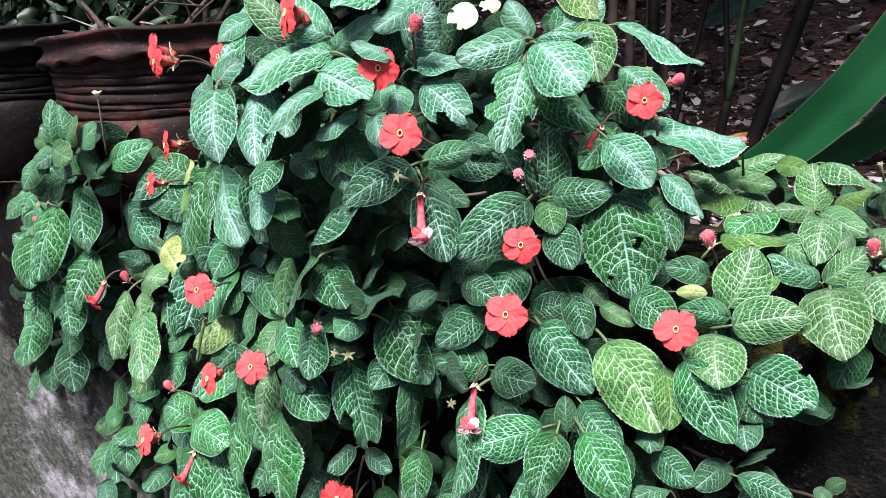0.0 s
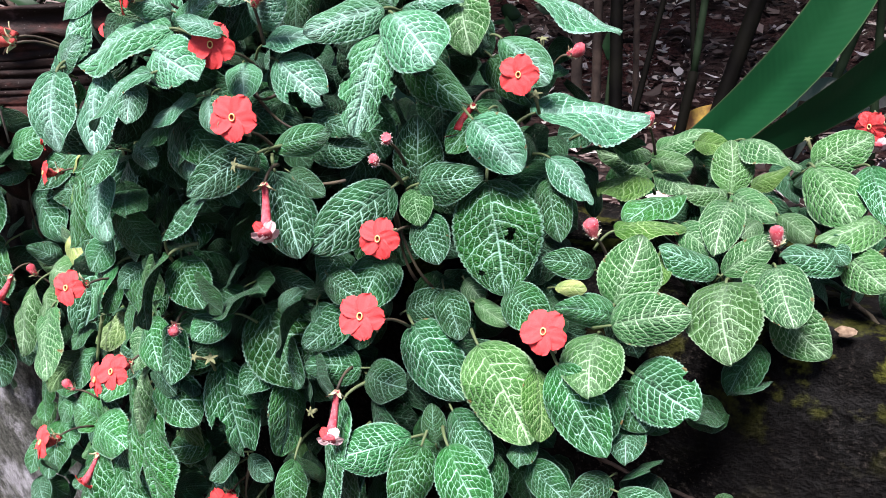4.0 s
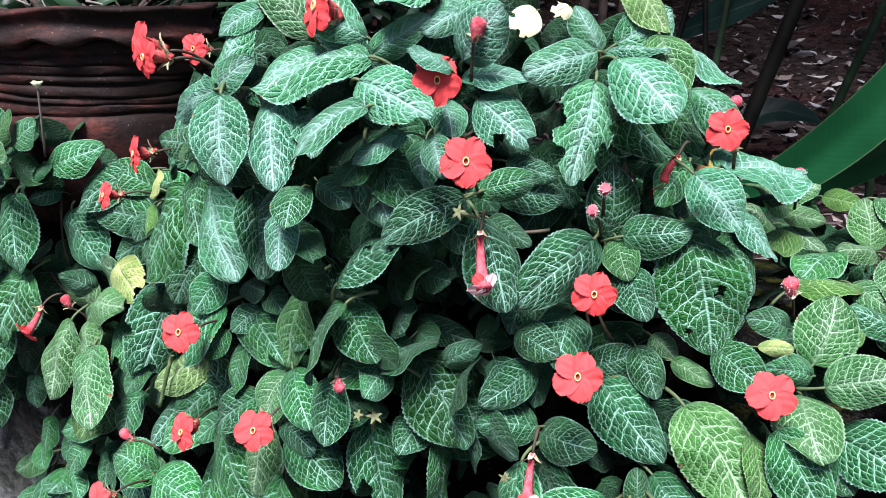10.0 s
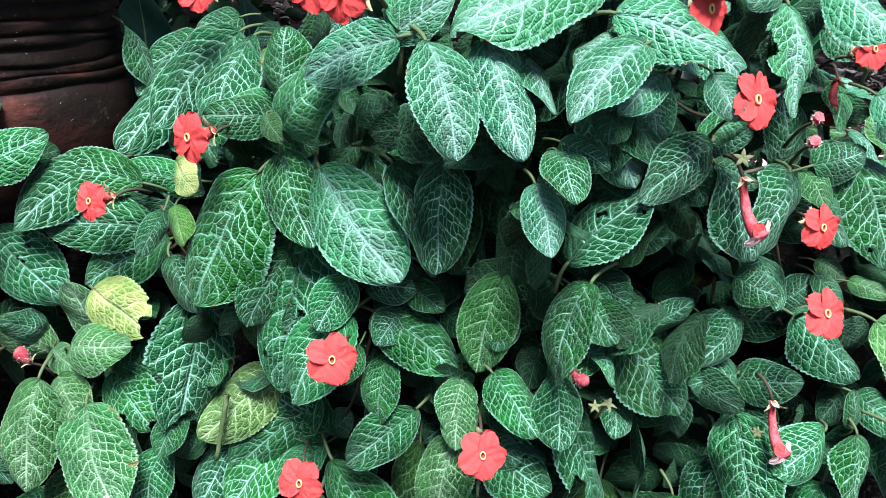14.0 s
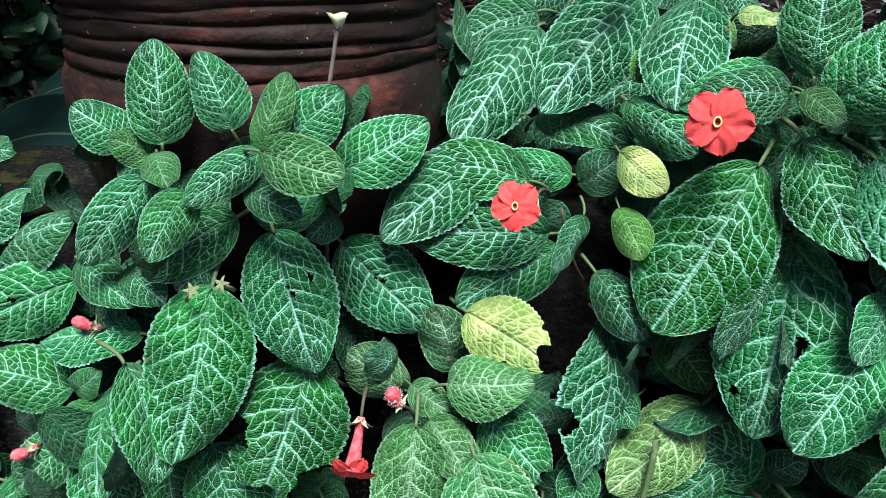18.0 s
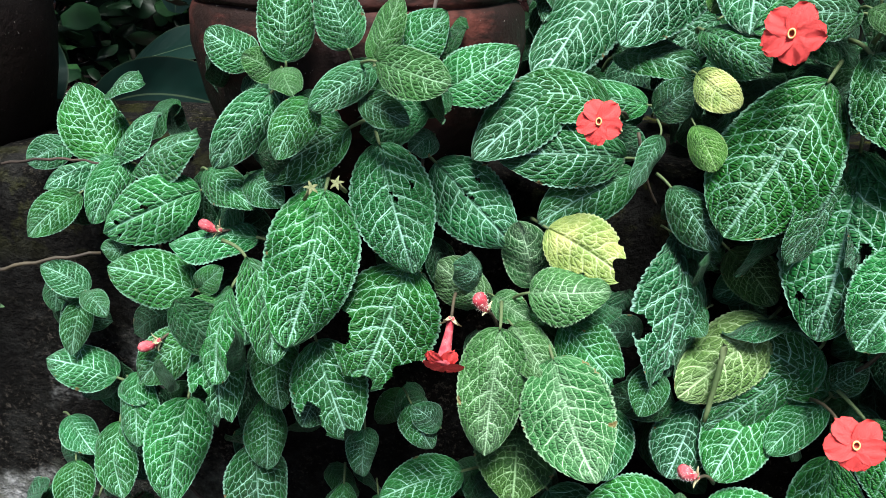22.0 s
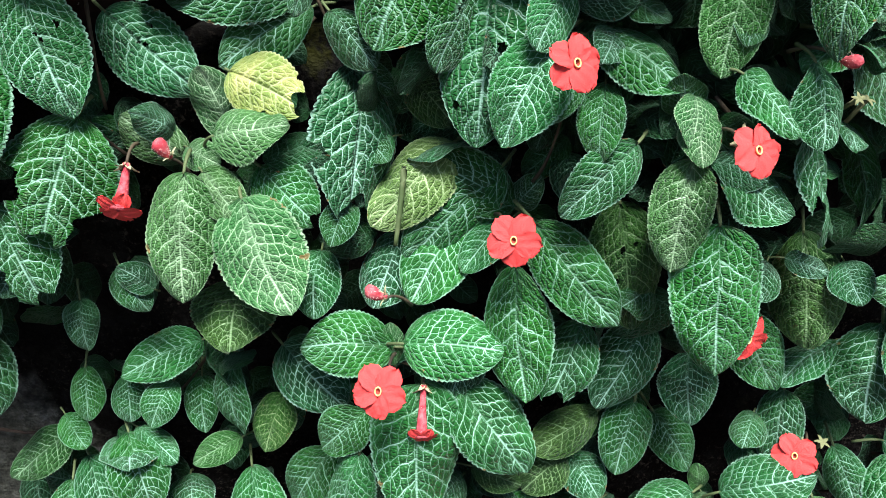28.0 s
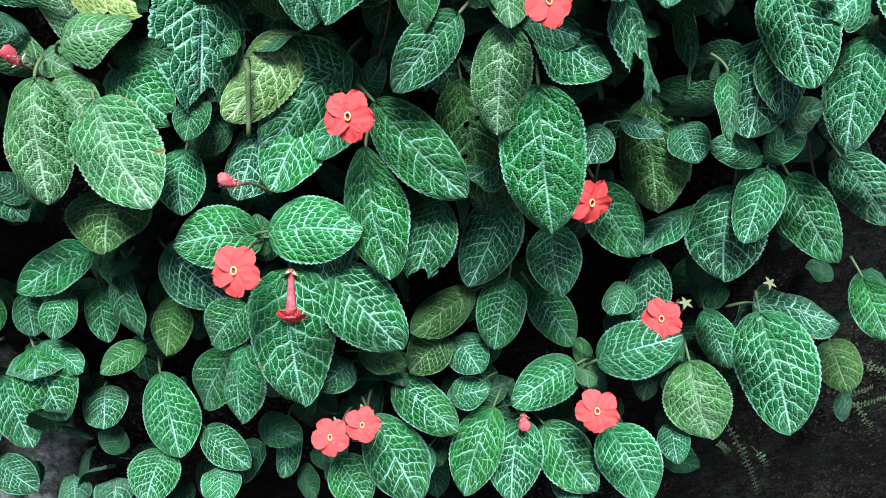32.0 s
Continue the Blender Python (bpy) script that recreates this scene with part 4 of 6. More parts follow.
leaf(P, -0.175, 0.585, 1.200, -0.156, 0.613, 1.257, 0.026, -0.35, -0.80, 0.50, 'silver_sheen')
leaf(P, -0.088, 0.572, 1.219, -0.120, 0.595, 1.263, 0.032, -0.10, -0.75, 0.65, 'silver_sheen')
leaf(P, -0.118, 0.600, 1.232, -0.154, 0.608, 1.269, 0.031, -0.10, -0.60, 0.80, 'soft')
leaf(P, -0.040, 0.581, 1.280, -0.077, 0.540, 1.253, 0.035, -0.15, -0.65, 0.75, 'silver_sheen')
leaf(P, -0.010, 0.587, 1.274, -0.036, 0.556, 1.248, 0.028, -0.10, -0.75, 0.65, 'silver_sheen')
leaf(P, 0.018, 0.586, 1.258, -0.011, 0.577, 1.262, 0.015, -0.10, -0.60, 0.80, 'silver_sheen')
leaf(P, 0.064, 0.563, 1.230, 0.048, 0.573, 1.257, 0.024, 0.10, -0.80, 0.60, 'silver_sheen')
leaf(P, 0.070, 0.568, 1.229, 0.111, 0.562, 1.232, 0.014, 0.10, -0.60, 0.80, 'silver_sheen')
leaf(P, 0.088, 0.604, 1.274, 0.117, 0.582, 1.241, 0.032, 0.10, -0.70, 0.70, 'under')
leaf(P, 0.042, 0.602, 1.278, 0.019, 0.591, 1.272, 0.026, 0.00, -0.70, 0.70, 'silver_sheen')
leaf(P, .057, .543, 1.213, .038, .515, 1.153, .038, .03, -.75, .66, 'silver_sheen', 'torn')
leaf(P, -.014, .552, 1.199, .019, .535, 1.173, .034, -.21, -.77, .60, 'silver_sheen', 'bitten')
leaf(P, -.037, .548, 1.199, -.033, .525, 1.179, .025, -.03, -.41, .91, 'silver_sheen')
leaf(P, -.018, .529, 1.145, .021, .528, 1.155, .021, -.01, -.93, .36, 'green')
leaf(P, .003, .549, 1.139, .045, .544, 1.139, .028, -.16, -.84, .52, 'deep_shade')
leaf(P, .006, .548, 1.161, .038, .540, 1.152, .018, -.27, -.87, .40, 'deep_shade')
leaf(P, -.026, .515, 1.145, -.075, .514, 1.119, .029, -.01, -.91, .40, 'deep_shade')
leaf(P, .059, .522, 1.117, .006, .500, 1.081, .040, .12, -.91, .39, 'deep_shade')
leaf(P, -.016, .517, 1.132, .000, .495, 1.079, .036, .06, -.84, .55, 'deep_shade')
leaf(P, -.008, .524, 1.130, .017, .512, 1.116, .018, -.12, -.85, .51, 'deep_shade')
leaf(P, .030, .511, .989, -.011, .514, .990, .029, .00, -.89, .46, 'deep_shade')
leaf(P, -.045, .551, 1.022, -.010, .524, .967, .055, -.08, -.76, .65, 'deep_shade')
leaf(P, .025, .514, 1.033, -.009, .512, 1.005, .029, -.07, -.88, .46, 'deep_shade')
leaf(P, -.082, .545, .978, -.066, .525, .904, .039, .24, -.88, .41, 'deep_shade', 'bitten')
leaf(P, -.036, .545, .969, -.038, .519, .910, .038, .87, -.44, .23, 'deep_shade')
leaf(P, -.095, .536, 1.067, -.077, .515, 1.036, .032, .00, -.84, .55, 'deep_shade')
leaf(P, -.055, .538, 1.042, -.078, .530, 1.027, .020, .10, -.87, .49, 'deep_shade')
leaf(P, -.031, .539, 1.024, -.008, .523, 1.045, .018, -.63, -.77, .15, 'deep_shade')
leaf(P, .053, .536, 1.061, .035, .496, 1.039, .036, .11, -.71, .69, 'deep_shade')
leaf(P, -.046, .579, 1.035, -.007, .561, 1.028, .022, -.24, -.82, .52, 'deep_shade')
leaf(P, .021, .546, 1.064, .008, .514, 1.055, .026, .09, -.77, .63, 'deep_shade')
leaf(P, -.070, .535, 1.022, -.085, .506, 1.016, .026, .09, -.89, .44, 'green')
leaf(P, -.044, .549, .974, -.061, .520, .964, .028, .01, -.79, .61, 'deep_shade')
leaf(P, -.150, .602, 1.247, -.178, .597, 1.230, .020, -.02, -.84, .55, 'silver_sheen')
leaf(P, -.180, .591, 1.196, -.154, .573, 1.219, .022, -.37, -.87, .32, 'silver_sheen')
leaf(P, -.180, .583, 1.197, -.213, .622, 1.174, .031, -.71, -.61, .33, 'silver_sheen')
leaf(P, -.173, .565, 1.196, -.169, .540, 1.145, .035, -.09, -.77, .63, 'silver_sheen')
leaf(P, -.140, .564, 1.196, -.139, .529, 1.144, .033, -.25, -.69, .68, 'silver_sheen')
leaf(P, -.107, .571, 1.221, -.155, .573, 1.197, .031, -.28, -.52, .80, 'silver_sheen')
leaf(P, -.086, .555, 1.221, -.121, .557, 1.211, .021, -.13, -.86, .50, 'silver_sheen')
leaf(P, -.084, .561, 1.234, -.118, .568, 1.245, .020, -.21, -.84, .51, 'silver_sheen')
leaf(P, -.088, .531, 1.211, -.048, .496, 1.195, .035, -.48, -.65, .59, 'silver_sheen', 'bitten')
leaf(P, -.085, .513, 1.198, -.128, .510, 1.165, .032, -.32, -.37, .87, 'silver_sheen')
leaf(P, -.062, .520, 1.182, -.092, .517, 1.164, .020, -.22, -.48, .85, 'silver_sheen')
leaf(P, -.118, .563, 1.189, -.117, .536, 1.163, .022, .31, -.45, .84, 'silver_sheen')
leaf(P, -.085, .533, 1.201, -.112, .529, 1.186, .018, -.17, -.33, .93, 'silver_sheen')
leaf(P, -.046, .504, 1.184, -.041, .489, 1.163, .019, -.50, -.64, .59, 'silver_sheen')
leaf(P, -.122, .525, 1.148, -.130, .498, 1.130, .024, -.16, -.56, .82, 'green')
leaf(P, -.113, .534, 1.150, -.094, .517, 1.138, .018, -.50, -.67, .55, 'deep_shade')
leaf(P, -.134, .525, 1.133, -.136, .506, 1.102, .023, -.28, -.76, .59, 'silver_sheen')
leaf(P, -.102, .532, 1.084, -.057, .520, 1.121, .035, -.68, -.27, .68, 'deep_shade', 'holed')
leaf(P, -0.163, 0.620, 1.123, -0.151, 0.590, 1.062, 0.040, 0.53, -0.62, 0.58, 'deep_shade')
leaf(P, -.145, .594, 1.129, -.155, .581, 1.068, .037, -.78, -.53, .33, 'deep_shade')
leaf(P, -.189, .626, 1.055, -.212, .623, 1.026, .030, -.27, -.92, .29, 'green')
leaf(P, -.174, .623, 1.030, -.140, .579, 1.001, .038, -.28, -.64, .72, 'deep_shade')
leaf(P, -.176, .630, 1.045, -.156, .603, 1.050, .021, -.63, -.49, .60, 'deep_shade')
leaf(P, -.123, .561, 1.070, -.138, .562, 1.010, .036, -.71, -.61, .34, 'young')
leaf(P, -.155, .618, 1.047, -.141, .594, 1.036, .019, -.43, -.53, .73, 'deep_shade')
leaf(P, -.097, .519, 1.075, -.120, .512, 1.023, .033, -.82, -.07, .57, 'deep_shade')
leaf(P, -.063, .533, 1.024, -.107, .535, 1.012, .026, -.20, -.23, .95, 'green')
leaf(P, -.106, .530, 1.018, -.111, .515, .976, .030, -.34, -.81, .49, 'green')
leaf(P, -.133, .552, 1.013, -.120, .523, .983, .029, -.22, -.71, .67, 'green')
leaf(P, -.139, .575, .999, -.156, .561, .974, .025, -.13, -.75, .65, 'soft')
leaf(P, -.170, .612, 1.004, -.182, .602, .963, .026, -.67, -.52, .53, 'deep_shade')
leaf(P, -.159, .596, .971, -.200, .613, .932, .031, -.54, -.80, .27, 'deep_shade')
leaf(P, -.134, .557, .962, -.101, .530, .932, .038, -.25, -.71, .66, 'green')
leaf(P, -.084, .544, 1.169, -.068, .524, 1.123, .037, -.36, -.80, .47, 'silver_sheen')
leaf(P, -.047, .545, 1.174, -.048, .531, 1.143, .025, -.40, -.66, .63, 'silver_sheen')
leaf(P, -.046, .549, 1.086, -.029, .530, 1.086, .021, -.72, -.57, .39, 'deep_shade')
leaf(P, -.117, .565, 1.042, -.132, .552, 1.027, .021, -.33, -.81, .48, 'deep_shade')
leaf(P, -.161, .616, 1.030, -.182, .604, 1.018, .023, -.28, -.86, .42, 'deep_shade')
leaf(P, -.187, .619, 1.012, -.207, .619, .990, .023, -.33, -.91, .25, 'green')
leaf(P, .001, .524, 1.033, .013, .506, 1.011, .026, -.42, -.79, .46, 'deep_shade')
leaf(P, .013, .513, 1.060, .037, .497, 1.048, .025, -.43, -.77, .47, 'deep_shade')
leaf(P, -.015, .536, .996, -.001, .513, .980, .023, -.41, -.60, .69, 'deep_shade')
leaf(P, -.142, .560, .967, -.118, .538, .955, .022, -.39, -.66, .65, 'deep_shade')
leaf(P, -.149, .565, .966, -.165, .560, .906, .037, -.71, -.61, .34, 'soft')
leaf(P, -.142, .568, .991, -.156, .553, .967, .023, -.52, -.47, .71, 'soft')
leaf(P, -.137, .584, .986, -.151, .576, 1.013, .024, -.72, -.68, .16, 'green')
leaf(P, -.031, .538, 1.001, -.015, .513, .972, .032, -.82, -.50, .27, 'deep_shade')
leaf(P, .018, .498, .970, .008, .461, .908, .047, -.89, -.25, .39, 'green')
leaf(P, -.150, .601, 1.158, -.174, .604, 1.134, .023, -.56, -.45, .70, 'deep_shade')
leaf(P, -0.199, 0.891, 1.163, -0.246, 0.914, 1.143, 0.039, -0.45, -0.75, 0.50, 'deep_shade')
leaf(P, -0.168, 0.898, 1.183, -0.204, 0.915, 1.157, 0.038, -0.45, -0.75, 0.50, 'deep_shade')
leaf(P, -0.241, 0.922, 1.132, -0.238, 0.898, 1.094, 0.026, -0.45, -0.75, 0.50, 'deep_shade')
leaf(P, -0.086, 0.860, 1.186, -0.107, 0.867, 1.165, 0.027, -0.45, -0.75, 0.50, 'deep_shade')
leaf(P, -0.144, 0.835, 1.126, -0.188, 0.864, 1.085, 0.036, -0.45, -0.75, 0.50, 'deep_shade')
leaf(P, -0.069, 0.836, 1.180, -0.065, 0.810, 1.152, 0.029, -0.45, -0.75, 0.50, 'deep_shade')
leaf(P, -.259, .911, 1.178, -.242, .899, 1.128, .036, .80, -.55, .10, 'deep_shade')
leaf(P, -0.152, 0.676, 1.117, -0.109, 0.604, 1.049, 0.063, -0.15, -0.80, 0.58, 'deep_shade')
leaf(P, -.198, .643, 1.118, -.173, .590, 1.063, .053, -.69, -.58, .44, 'silver_sheen')
flower(P, -.030, .489, 1.173, -.021, .501, 1.150, -.02, -.96, .28, .0295)
flower(P, -.045, .513, 1.214, -.040, .531, 1.206, .05, -.97, .25, .0290)
flower(P, -.114, .560, 1.251, -.094, .565, 1.239, -.85, -.45, .15, .0370)
flower(P, -.216, .564, 1.218, -.196, .575, 1.216, -.72, -.66, .02, .0250)
flower(P, -.223, .580, 1.224, -.203, .588, 1.219, -.80, -.58, .12, .0300)
flower(P, -.216, .590, 1.025, -.196, .602, 1.026, -.23, -.90, .36, .0297)
flower(P, -.157, .524, .984, -.145, .541, .988, -.28, -.87, .42, .0274)
bud(P, -.018, .536, 1.248, -.025, .535, 1.221, .25, .02, .97, .0118)
bud(P, -.100, .510, 1.019, -.102, .522, 1.022, .13, -.95, -.27, .0087)
bell(P, -.017, .480, 1.101, -.018, .497, 1.130, .05, -.94, -.32, .0217, "faded")
bell(P, .014, .458, .965, .019, .476, .992, -.12, -.98, -.18, .0210, "faded")
spent_calyx(P, -.033, .488, 1.144, -.021, .499, 1.138, -.69, -.63, .36, .0131)
spent_calyx(P, -.078, .514, .998, -.079, .522, .984, .11, -.47, .88, .0149)
spent_calyx(P, .001, .470, .979, .004, .475, .978, -.49, -.86, .13, .0110)
spent_calyx(P, -.089, .513, 1.000, -.084, .522, .993, -.46, -.68, .58, .0103)

# middle
P = plant(-.265, .748, 1.043, 'hanging flame violet with large quilted leaves beside the pot')
leaf(P, -.206, .695, 1.149, -.238, .725, 1.131, .025, -.71, -.69, .16, 'green')
leaf(P, -.276, .793, 1.080, -.332, .827, 1.087, .036, -.45, -.71, .54, 'green')
leaf(P, -.270, .752, 1.070, -.289, .751, 1.040, .018, -.11, -.99, .11, 'green')
leaf(P, -.213, .699, .959, -.270, .710, .913, .046, -.54, -.60, .58, 'under')
leaf(P, -.211, .672, 1.060, -.240, .676, 1.011, .036, -.16, -.98, .13, 'deep_shade')
leaf(P, -.382, .820, 1.093, -.328, .819, 1.115, .036, -.17, -.86, .49, 'green')
leaf(P, -.373, .839, 1.044, -.334, .805, .993, .047, -.40, -.87, .30, 'deep_shade', 'holed')
leaf(P, -.294, .815, 1.091, -.360, .815, 1.051, .042, -.21, -.81, .55, 'deep_shade')
leaf(P, -.270, .781, 1.050, -.341, .820, 1.050, .041, -.47, -.81, .36, 'deep_shade')
leaf(P, -.265, .775, 1.041, -.322, .796, 1.009, .040, -.51, -.74, .43, 'deep_shade')
leaf(P, -.247, .790, 1.080, -.289, .823, 1.083, .027, -.59, -.74, .33, 'green')
leaf(P, -.247, .782, 1.077, -.242, .756, 1.099, .026, -.81, -.55, .21, 'deep_shade')
leaf(P, -.260, .739, 1.107, -.256, .710, 1.093, .023, -.86, -.28, .43, 'yellow')
leaf(P, -.265, .731, 1.080, -.266, .710, 1.059, .020, -.75, -.45, .49, 'lime')
leaf(P, -.223, .685, 1.108, -.266, .699, 1.024, .065, -.71, -.60, .35, 'green')
leaf(P, -.272, .736, 1.043, -.260, .707, 1.012, .028, -.62, -.65, .44, 'deep_shade')
leaf(P, -.205, .882, 1.153, -.280, .866, 1.085, .059, -.60, -.62, .50, 'deep_shade')
leaf(P, -.199, .793, 1.181, -.261, .805, 1.115, .053, -.41, -.68, .61, 'deep_shade')
leaf(P, -.202, .752, 1.181, -.240, .725, 1.129, .046, -.52, -.30, .80, 'deep_shade')
leaf(P, -.211, .682, 1.143, -.248, .706, 1.142, .029, -.51, -.74, .44, 'deep_shade')
leaf(P, -.241, .757, 1.129, -.241, .706, 1.112, .028, -.85, -.17, .51, 'deep_shade')
leaf(P, -.238, .832, 1.105, -.221, .772, 1.100, .036, -.30, -.55, .75, 'deep_shade')
leaf(P, -.318, .790, 1.007, -.289, .747, .984, .042, -.62, -.66, .42, 'yellow', 'bitten')
leaf(P, -.347, .814, .950, -.382, .821, .984, .032, -.12, -.98, .16, 'soft')
leaf(P, -.349, .802, .961, -.337, .778, .952, .021, -.58, -.43, .69, 'soft')
leaf(P, -.339, .777, .972, -.302, .744, .979, .038, -.49, -.56, .67, 'soft')
leaf(P, -.349, .779, .950, -.339, .747, .924, .031, -.45, -.59, .67, 'soft')
leaf(P, -.317, .804, .962, -.334, .801, 1.011, .036, -.53, -.79, .32, 'soft')
leaf(P, -.259, .733, .967, -.255, .709, .953, .021, -.55, -.43, .71, 'green')
leaf(P, -.222, .728, .997, -.213, .696, .971, .032, -.66, -.56, .50, 'old')
leaf(P, -.330, .835, 1.074, -.330, .805, 1.065, .024, -.61, -.59, .54, 'deep_shade')
leaf(P, -.214, .918, 1.145, -.257, .893, 1.123, .037, -.26, -.66, .70, 'deep_shade')
leaf(P, -.215, .758, 1.156, -.237, .758, 1.139, .019, -.41, -.64, .65, 'lime')
leaf(P, -.197, .675, 1.070, -.225, .658, .968, .063, -.75, -.50, .44, 'deep_shade', 'holed')
leaf(P, -.190, .626, 1.030, -.226, .635, .974, .045, -.70, -.55, .45, 'green')
leaf(P, -.314, .771, .947, -.296, .734, .914, .040, -.48, -.65, .59, 'green', 'bitten')
leaf(P, -.255, .741, 1.007, -.287, .713, .918, .058, .13, -.88, .46, 'deep_shade', 'bitten')
leaf(P, -.254, .747, 1.008, -.241, .717, .993, .020, -.75, -.46, .47, 'deep_shade', 'bitten')
leaf(P, -.361, .837, .769, -.370, .824, .727, .026, -.28, -.79, .55, 'green')
leaf(P, -.190, .666, .920, -.233, .705, .953, .041, -.58, -.73, .36, 'deep_shade')
leaf(P, -.188, .670, .918, -.179, .651, .942, .022, -.92, -.37, .16, 'deep_shade')
leaf(P, -.245, .720, .965, -.273, .724, .952, .021, -.34, -.68, .65, 'green')
leaf(P, -.352, .816, .969, -.380, .803, .989, .025, .06, -.95, .30, 'deep_shade')
leaf(P, -.347, .811, .719, -.385, .821, .706, .024, -.42, -.71, .56, 'young')
leaf(P, -.362, .803, .617, -.394, .771, .599, .041, -.09, -.81, .58, 'green')
leaf(P, -.205, .677, 1.151, -.201, .683, 1.195, .035, -.77, -.53, .35, 'green')
leaf(P, -.214, .661, 1.142, -.193, .623, 1.181, .043, -.80, -.49, .35, 'green')
leaf(P, -.219, .672, 1.146, -.217, .651, 1.135, .014, -.79, -.26, .56, 'young')
leaf(P, -.201, .725, 1.175, -.200, .699, 1.173, .015, -.52, -.03, .85, 'yellow')
leaf(P, -.189, .759, 1.173, -.193, .731, 1.156, .017, -.70, -.06, .72, 'lime')
leaf(P, -.212, .671, 1.123, -.207, .634, 1.074, .036, -.63, -.62, .47, 'green')
flower(P, -.2305, .774, 1.21, -.212, .78, 1.208, -.5, -.86, .1, .0280)
flower(P, -.262, .682, 1.135, -.231, .688, 1.137, -.87, -.48, .10, .0299)
flower(P, -.313, .757, 1.082, -.286, .764, 1.082, -.74, -.63, .22, .0267)
flower(P, -.228, .621, .923, -.223, .645, .931, -.70, -.64, .31, .0320)
bud(P, -.372, .787, .973, -.363, .785, .958, -.50, .10, .86, .0113)

# left
P = plant(-.483, .881, .937, 'young flame violet rosettes on the wall beside the pot')
leaf(P, -.462, .856, 1.111, -.458, .863, 1.161, .034, -.27, -.91, .32, 'green')
leaf(P, -.432, .835, 1.119, -.442, .846, 1.156, .028, -.41, -.84, .34, 'green')
leaf(P, -.473, .882, 1.107, -.496, .900, 1.125, .029, -.30, -.74, .61, 'green')
leaf(P, -.465, .861, 1.102, -.485, .862, 1.115, .021, -.36, -.81, .45, 'young')
leaf(P, -.466, .850, 1.108, -.467, .828, 1.096, .019, -.27, -.30, .91, 'young')
leaf(P, -.423, .819, 1.113, -.408, .816, 1.148, .020, -.49, -.80, .35, 'young')
leaf(P, -.411, .820, 1.115, -.383, .809, 1.139, .029, -.47, -.83, .30, 'green')
leaf(P, -.430, .798, 1.116, -.400, .773, 1.106, .030, -.48, -.74, .46, 'young')
leaf(P, -.426, .814, 1.111, -.464, .813, 1.091, .022, -.18, -.89, .41, 'green')
leaf(P, -.460, .822, 1.094, -.483, .817, 1.065, .025, -.21, -.86, .47, 'green')
leaf(P, -.473, .852, 1.094, -.508, .858, 1.053, .029, -.28, -.94, .22, 'green')
leaf(P, -.436, .829, 1.075, -.483, .842, 1.048, .035, -.37, -.88, .32, 'deep_shade')
leaf(P, -.432, .818, 1.094, -.413, .795, 1.082, .019, -.56, -.72, .41, 'deep_shade')
leaf(P, -.551, 1.019, 1.024, -.565, 1.063, 1.073, .049, -.12, -.67, .74, 'green')
leaf(P, -.551, .978, 1.035, -.521, .946, 1.068, .032, -.81, -.26, .53, 'green')
leaf(P, -.553, .988, 1.031, -.598, .993, 1.015, .028, -.21, -.44, .87, 'green')
leaf(P, -.546, .967, 1.036, -.573, .950, .999, .028, .06, -.86, .50, 'green')
leaf(P, -.577, .981, 1.012, -.613, .981, .987, .026, -.10, -.88, .47, 'green')
leaf(P, -.575, 1.036, 1.035, -.606, 1.030, 1.025, .026, .06, -.89, .44, 'deep_shade')
leaf(P, -.539, .961, 1.029, -.504, .910, 1.059, .040, -.68, -.09, .72, 'deep_shade')
leaf(P, -.542, 1.034, 1.069, -.524, .994, 1.083, .027, -.60, -.09, .79, 'deep_shade')
leaf(P, -.509, .909, 1.025, -.568, .941, .995, .042, -.50, -.80, .33, 'green', 'holed')
leaf(P, -.506, .888, 1.044, -.487, .853, 1.027, .025, -.37, -.58, .72, 'green')
leaf(P, -.485, .868, 1.003, -.532, .899, .996, .033, -.27, -.33, .91, 'green')
leaf(P, -.453, .826, 1.040, -.486, .811, .954, .057, -.27, -.88, .40, 'green')
leaf(P, -.418, .826, 1.064, -.411, .796, .992, .048, -.39, -.80, .45, 'deep_shade', 'holed')
leaf(P, -.522, .894, .964, -.569, .931, .975, .040, -.42, -.61, .67, 'green')
leaf(P, -.521, .879, .971, -.508, .862, .990, .017, -.78, -.62, .03, 'green')
leaf(P, -.583, .969, .944, -.609, .985, .963, .024, -.04, -.78, .63, 'green')
leaf(P, -.584, .966, .945, -.574, .941, .935, .017, -.16, -.34, .93, 'green')
leaf(P, -.587, .975, .936, -.601, .968, .898, .021, -.08, -.94, .32, 'green')
leaf(P, -.575, .956, .878, -.618, .989, .888, .035, -.30, -.60, .74, 'green')
leaf(P, -.568, .939, .886, -.562, .907, .880, .023, -.10, -.57, .82, 'green')
leaf(P, -.522, .894, .932, -.562, .911, .896, .033, -.51, -.76, .41, 'green')
leaf(P, -.505, .857, .977, -.524, .848, .918, .036, -.81, -.46, .36, 'green')
leaf(P, -.498, .841, 1.001, -.495, .810, .945, .037, .50, -.66, .57, 'green')
leaf(P, -.513, .869, .967, -.532, .872, .952, .016, -.32, -.87, .37, 'young')
leaf(P, -.552, .946, .979, -.571, .941, .984, .017, -.14, -.78, .61, 'green')
leaf(P, -.485, .868, 1.043, -.473, .843, 1.029, .022, -.51, -.54, .67, 'deep_shade')
leaf(P, -.449, .835, 1.052, -.469, .835, 1.039, .019, -.19, -.88, .43, 'deep_shade')
leaf(P, -.379, .832, 1.065, -.403, .816, 1.060, .020, .03, -.76, .65, 'deep_shade')
leaf(P, -.408, .810, .989, -.447, .801, .917, .064, -.34, -.85, .41, 'green', 'bitten')
